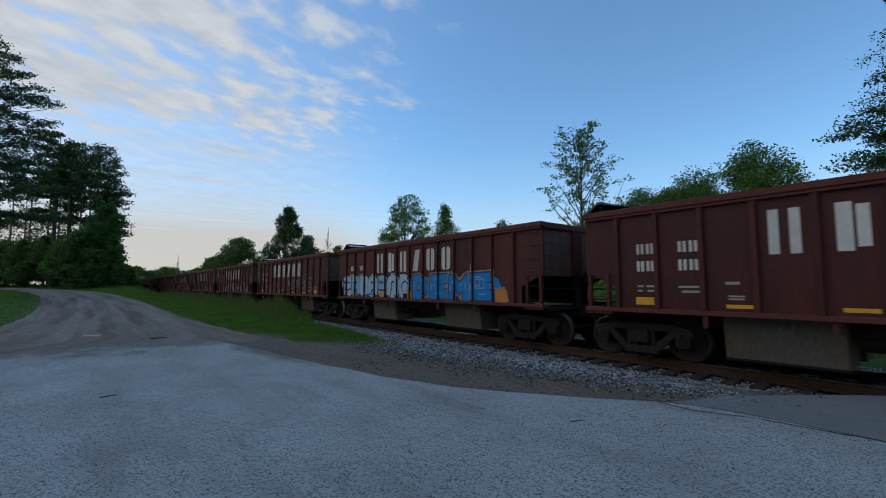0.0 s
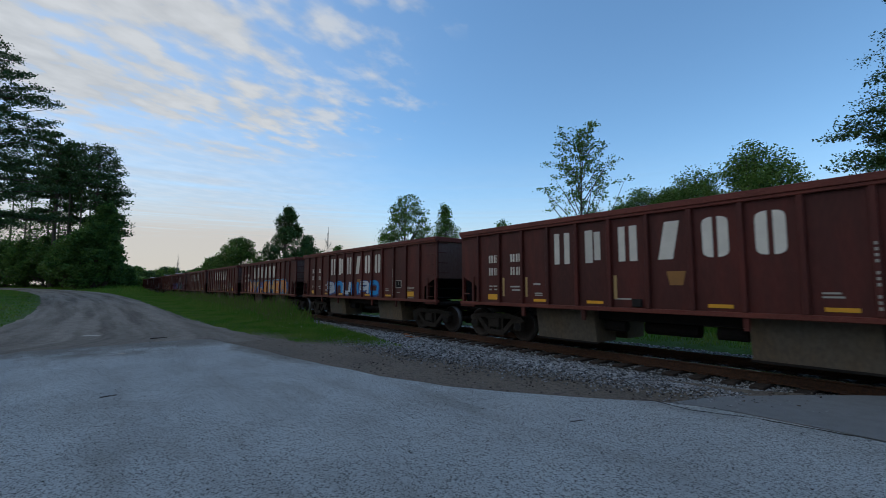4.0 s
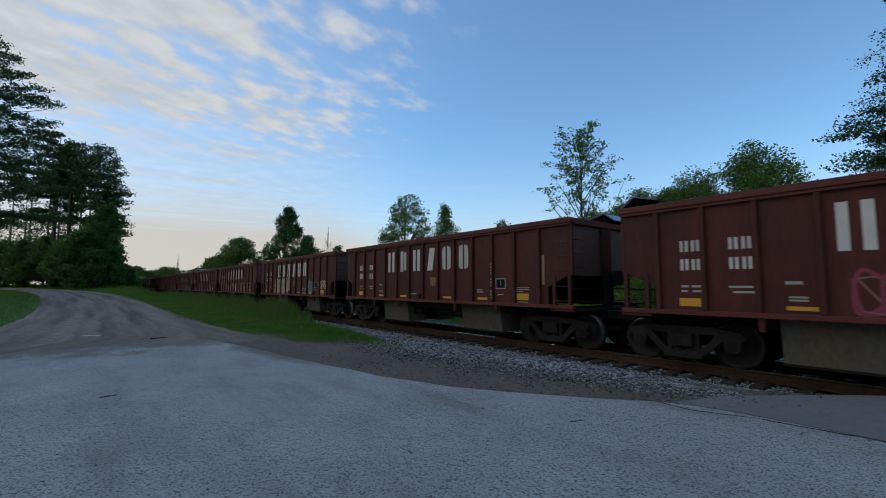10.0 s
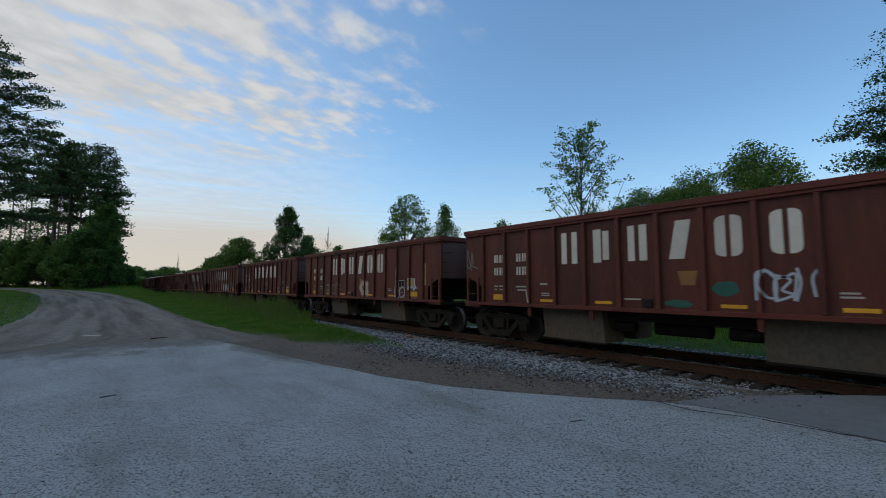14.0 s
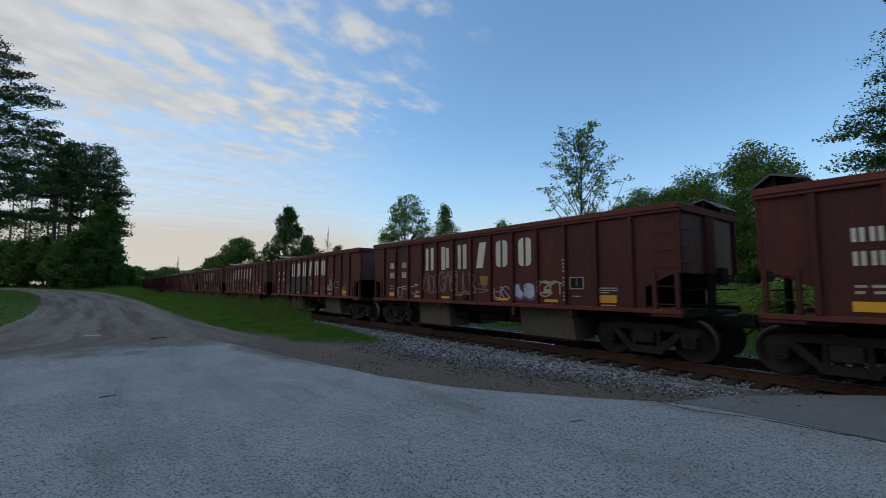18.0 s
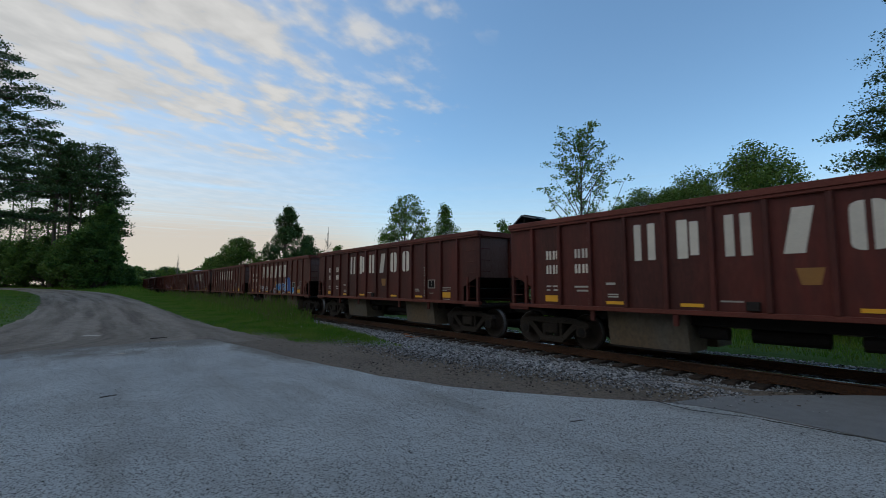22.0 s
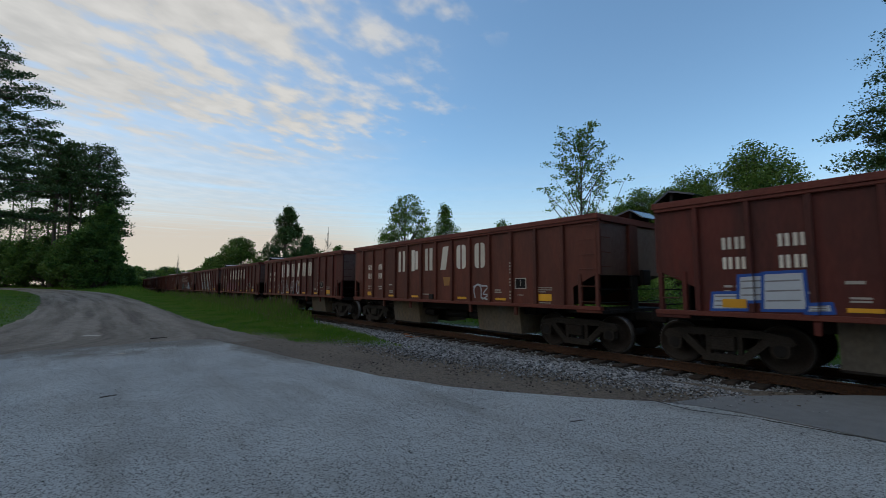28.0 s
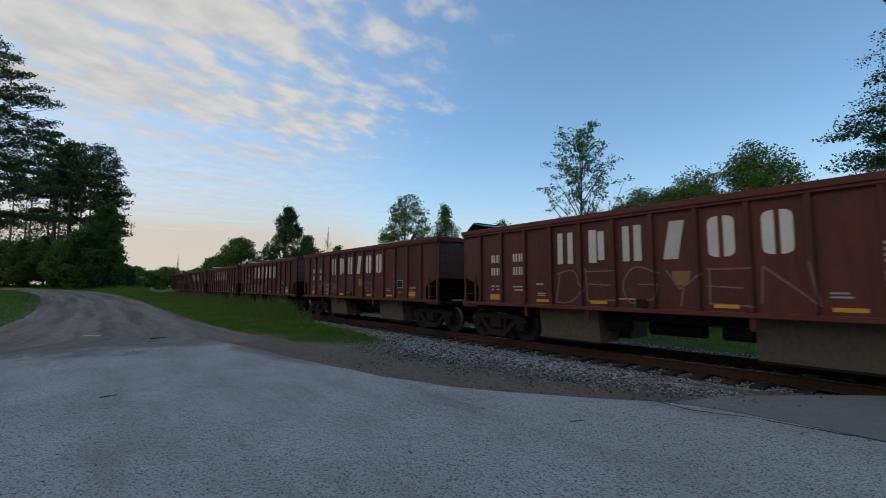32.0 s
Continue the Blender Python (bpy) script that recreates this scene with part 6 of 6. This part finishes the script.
scrawl(18, "B", 1.62, 1.9, 1.12, 1.42, "silver", 0.03)
scrawl(18, "RR", 4.95, 5.62, 1.10, 1.70, "grey", 0.045)
scrawl(18, "LTV", 6.05, 6.5, 1.27, 1.62, "silver", 0.04)
scrawl(18, "FS!", 7.52, 8.15, 1.12, 1.54, "silver", 0.05)
scrawl(18, "SIE", 8.37, 9.02, 1.40, 1.78, "grey", 0.05)
tag(19, 0.05, 0.55, 1.96, 2.62, 2, "grey")
spray(19, "cream slash of spray paint", ribbon([(2.38, 1.50), (2.46, 1.10)], 0.045, 1.0, 0), ["cream"])
patch(19, "green blot of spray paint", 5.85, 6.38, 1.11, 1.27, "green")
patch(19, "dark green blot of spray paint", 6.72, 7.15, 1.34, 1.62, "green", 2)
tag(19, 7.4, 8.2, 1.28, 1.80, 3, "silver", width=0.055)
tag(20, 2.4, 4.4, 1.15, 1.65, 3, "grey")
piece(20, 6.2, 7.0, 1.15, 1.75, 1, ["faint", "cream", "faint"], "cream spray-painted mark", True)
tag(20, 8.9, 9.6, 1.10, 1.5, 2, "silver", width=0.05)
piece(20, 9.8, 10.5, 1.42, 1.78, 1, ["silver", "gold", "gold"], "gold and white heart-like shape", True)
stripe(20, 10.82, low=1.55, high=2.3)
piece(22, 6.0, 8.6, 1.12, 1.7, 4, ["grey", "silver", "grey"], "silver spray-painted lettering", True)
tag(23, 1.75, 2.5, 1.10, 1.6, 1, "faint")
tag(23, 2.6, 3.25, 1.15, 1.68, 1, "rose")
scrawl(23, "YEO", 3.35, 4.1, 1.10, 1.66, "grey", 0.04)
tag(23, 4.2, 4.9, 1.2, 1.52, 1, "faint")
scrawl(23, "UAT", 5.0, 5.55, 1.48, 1.77, "grey", 0.045)
scrawl(23, "REVO", 5.82, 6.52, 1.10, 1.36, "white", 0.045)
tag(23, 6.7, 7.4, 1.25, 1.75, 1, "grey")
scrawl(23, "SUEF", 7.55, 8.25, 1.12, 1.68, "grey", 0.055)
tag(25, 1.75, 2.05, 1.12, 1.5, 1, "silver")
tag(25, 2.6, 3.05, 1.2, 1.88, 1, "silver")
tag(25, 3.35, 6.0, 1.3, 1.98, 3, "faint", width=0.045)
tag(25, 6.05, 6.5, 1.3, 1.6, 1, "grey")
tag(25, 6.7, 7.3, 1.15, 1.52, 1, "silver")
piece(25, 7.5, 8.15, 1.22, 1.6, 2, ["purple", "silver", "purple"], "lilac spray-painted mark", True)
tag(25, 8.33, 8.98, 1.28, 1.64, 2, "cream", width=0.05)
burner(26, "253", 3.25, 5.78, 1.08, 1.90, ["black", "soot", "soot", "grey"], "grey and black spray-painted figures", 0.2, 0.06, 0.0, ("soot",))
tag(26, 2.6, 3.15, 1.3, 1.52, 2, "faint")
patch(26, "green blot of spray paint", 5.85, 6.1, 1.35, 1.52, "green")
scrawl(26, "YLO", 7.5, 8.1, 1.10, 1.46, "faint", 0.045)
tag(26, 8.38, 9.1, 1.34, 1.56, 3, "silver", width=0.04)
scrawl(26, "2", 8.62, 8.84, 1.62, 1.80, "silver", 0.045)
spray(27, "white spray-painted chair-like shape with a blue edge",
      [([(2.74, 2.50), (2.80, 2.60), (2.92, 2.62), (3.02, 2.52), (3.10, 2.26), (3.36, 2.32), (3.42, 1.92), (3.20, 1.97), (2.86, 1.96)], 1.5, 1)]
      + ribbon([(2.84, 1.95), (3.0, 1.955), (3.2, 1.95)], 0.04, 1.0, 0) + ribbon([(2.80, 2.44), (2.86, 2.46)], 0.05, 2.0, 0), ["navy", "silver"])
spray(27, "white outline of a spray-painted box figure",
      [q for p in (((2.85, 1.88), (3.40, 1.84)), ((3.38, 1.86), (3.34, 1.56)), ((3.36, 1.58), (3.10, 1.64)), ((3.12, 1.64), (3.08, 1.50)), ((3.08, 1.50), (3.34, 1.45)),
                   ((3.33, 1.46), (3.28, 1.28)), ((3.30, 1.29), (2.86, 1.34)), ((2.86, 1.34), (2.86, 1.88))) for q in ribbon(list(p), 0.055, 1.0, 0, 0.02)], ["silver"])
tag(27, 5.05, 5.65, 1.5, 2.05, 1, "silver")
tag(27, 5.85, 7.3, 1.5, 2.40, 2, "silver", width=0.035)
tag(27, 7.5, 8.15, 1.72, 2.12, 1, "silver")
scrawl(28, "MI", 3.45, 4.02, 1.15, 1.62, "frost", 0.06)
scrawl(28, "ND", 4.2, 4.95, 1.14, 1.72, "frost", 0.06)
tag(28, 7.62, 8.35, 1.32, 1.54, 3, "faint")
tag(28, 7.75, 8.2, 1.12, 1.28, 2, "faint")
tag(29, 3.32, 4.0, 1.4, 1.84, 2, "gold")
for text, x0, x1, z0, z1 in (("ASR", 4.2, 4.82, 1.40, 1.85), ("143", 5.02, 5.68, 1.28, 1.82), ("JABS", 5.82, 6.55, 1.36, 1.86), ("JABS", 7.42, 8.15, 1.36, 1.76), ("ANT", 8.32, 9.05, 1.42, 1.84), ("JAMO", 9.95, 10.75, 1.54, 1.82)):
    scrawl(29, text, x0, x1, z0, z1, "gold", 0.042)
spray(29, "gold underline in spray paint", ribbon(smooth_path([(7.45, 1.28), (7.8, 1.18), (8.2, 1.15)], 5), 0.03, 1.0, 0), ["gold"])
scrawl(32, "PEAK", 3.24, 3.88, 1.20, 1.50, "silver", 0.032)
scrawl(32, "REEKS", 4.2, 4.85, 1.22, 1.48, "silver", 0.035)
tag(32, 5.85, 6.42, 1.08, 1.38, 2, "silver", width=0.04)
burner(32, "SWUTO", 6.55, 8.05, 1.27, 1.66, ["silver", "blue", "royal", "cyan"], "blue and white spray-painted word", 0.10, 0.03)
tag(32, 7.4, 8.1, 1.09, 1.18, 4, "silver", width=0.022)
piece(32, 8.05, 8.8, 1.25, 2.0, 2, ["royal", "silver", "royal", "blue", "navy"], "blue spray-painted figure", True, ("royal",))
piece(32, 9.05, 9.6, 1.15, 1.45, 1, ["silver", "blue", "silver"], "small blue spray-painted mark", True)
tag(32, 10.18, 10.58, 1.53, 1.78, 1, "grey")
scrawl(33, "FB", 7.44, 8.08, 1.08, 1.62, "faint", 0.032)
tag(33, 8.3, 8.86, 1.32, 1.56, 2, "gold")
tag(34, 3.5, 4.05, 1.28, 1.55, 1, "navy", width=0.06)
scrawl(34, "FTP", 4.3, 4.95, 1.30, 1.62, "navy", 0.06)
tag(34, 5.8, 6.42, 1.10, 1.80, 2, "royal", width=0.05)
tag(34, 5.8, 6.35, 1.45, 1.80, 2, "silver")
tag(34, 8.36, 8.86, 1.3, 1.55, 1, "silver")
tag(35, 3.26, 3.88, 1.2, 1.55, 2, "silver")
tag(36, 3.4, 9.2, 1.25, 1.75, 7, "pink", width=0.07)
tag(36, 3.5, 9.1, 1.30, 1.70, 6, "silver", width=0.04)
tag(37, 3.2, 6.4, 1.2, 1.7, 4, "silver")
spray(38, "silver spray-painted blocks with blue edges",
      block(0.98, 1.55, 1.10, 1.42, 0.5, 0, 1) + block(1.40, 1.85, 1.25, 1.72, 1.1, 0, 1) + block(1.75, 2.35, 1.12, 1.76, 1.7, 0, 1) + block(2.32, 2.65, 1.10, 1.26, 2.3, 0, 1),
      ["silver", "royal", "grey"])
burner(38, "VEP", 3.38, 4.82, 1.12, 1.78, ["grey", "silver", "silver", "grey"], "silver spray-painted lettering", 0.26, 0.02)
tag(38, 5.0, 5.55, 1.2, 1.58, 1, "grey")
piece(38, 6.68, 8.9, 1.09, 1.92, 4, ["royal", "silver", "silver", "frost", "grey"], "silver and blue bubble lettering", True, ("silver",))
burner(38, "ZEC", 9.22, 10.6, 1.12, 1.78, ["silver", "royal", "royal", "cyan"], "dark blue bubble word with silver edges", 0.22, 0.045, 0.0, ("royal",))
tag(39, 7.6, 8.2, 1.15, 1.6, 1, "silver", width=0.045)
tag(40, 3.3, 6.3, 1.10, 1.90, 5, "silver", width=0.04)
word = []
for x, strokes in ((2.55, (((0, 0), (0, 1)), ((0, 1), (0.5, 0.45), (1, 1)), ((1, 1), (1, 0)))), (3.45, (((0.5, 0), (0.5, 1)), ((0.1, 1), (0.9, 1)), ((0.1, 0), (0.9, 0)))),
                   (4.35, (((0, 0), (0, 1)), ((0, 1), (1, 0)), ((1, 0), (1, 1)))), (5.3, (((0, 0), (0, 1)), ((0, 1), (0.7, 0.95), (1, 0.5), (0.7, 0.05), (0, 0))))):
    for j, q in enumerate(strokes):
        p = smooth_path([(x + 0.42 * u, 1.21 + 0.50 * v) for u, v in q], 4)
        word += ribbon(p, 0.19, 1.0 + 0.03 * j, 0, 0.08) + ribbon(p, 0.10, 1.3 + 0.03 * j, 1, 0.04)
spray(41, "faded pink spray-painted word in block letters", word, ["rose", "mauve"])
burner(42, "HEARL", 4.20, 8.33, 1.19, 1.95, ["gold", "black", "silver", "silver", "white"], "silver spray-painted word in block letters with black edges", 0.155, 0.042, 0.022, shine=False)
tag(42, 8.3, 8.75, 1.65, 1.98, 1, "white", width=0.05)
burner(43, "ZEP", 3.4, 4.85, 1.09, 1.80, ["ink", "teal", "teal", "ink"], "teal spray-painted lettering", 0.27, 0.03, 0.0, ("teal",), False)
tag(43, 5.1, 5.42, 1.2, 1.62, 1, "teal", width=0.05)
scrawl(43, "X", 5.8, 6.42, 1.14, 1.58, "frost", 0.06)
scrawl(43, "I", 5.95, 6.25, 1.12, 1.55, "frost", 0.05)
scrawl(43, "REV", 6.75, 7.35, 1.15, 1.62, "silver", 0.06)
burner(43, "JSA", 7.6, 9.25, 1.18, 1.98, ["royal", "silver", "frost", "white"], "silver and white spray-painted lettering with blue edges", 0.26, 0.035)
patch(43, "pale blue smudge of spray paint", 10.05, 10.36, 1.66, 2.02, "frost")
patch(43, "dark blue smudge of spray paint", 9.3, 9.75, 1.12, 1.38, "navy", 2)
scrawl(44, "DEGYEN", 3.4, 8.35, 1.16, 1.84, "faint", 0.035, "faint outline lettering in pale spray paint")
tag(45, 2.4, 4.2, 1.2, 1.7, 2, "gold")
tag(45, 6.4, 7.6, 1.2, 1.7, 2, "grey")
tag(46, 3.0, 6.0, 1.2, 1.6, 3, "silver")


# ---- motion ----
def train_x(t):
    """Where the rear end of car 0 stands along the track."""
    return -18.583 + 18.34116 * t - 0.0141424 * t * t + 0.000156693 * t ** 3


SURGE = (-0.11, -0.1, -0.04, -0.02, 0.0, 0.03, 0.07, 0.24, 0.17, 0.24, -0.36, -0.26, -0.13, -0.17, -0.03, 0.03, 0.09,
         0.14, 0.0, 0.11, 0.2, 0.1, 0.14, 0.0, -0.04, 0.07, 0.02, -0.04, -0.09, -0.03, 0.04, -0.08, 0.02)


def motions():
    # the couplings run in and out: the cars surge a little about their steady speed
    for k, car in CARS.items():
        walk(car, [(t, pose(train_x(t) + SURGE[t] - k * PITCH, NEAR, RAIL_Z)) for t in range(33)])
    drift = (0.080 * CLOUD_H / 32, 0.215 * CLOUD_H / 32)
    walk(clouds, [(t, pose(drift[0] * t, drift[1] * t, CLOUD_H)) for t in (0.0, 16.0, 32.0)])
    keyed = {}
    for car in CARS.values():
        for truck in car.children:
            if not truck.name.startswith("truck"):
                continue
            for ws in truck.children:
                if not ws.name.startswith("wheelset"):
                    continue
                place = tuple(round(c, 3) for c in ws.location)
                if place not in keyed:
                    walk(ws, [(i / FPS, pose(*place, 0, 0, 0) @ Matrix.Rotation((train_x(i / FPS) - train_x(0)) / RADIUS, 4, "Y")) for i in range(32 * FPS + 1)])
                    keyed[place] = ws.animation_data
                else:
                    ws.rotation_mode = "QUATERNION"
                    own = ws.animation_data_create()
                    own.action = keyed[place].action
                    own.action_slot = keyed[place].action_slot


motions()
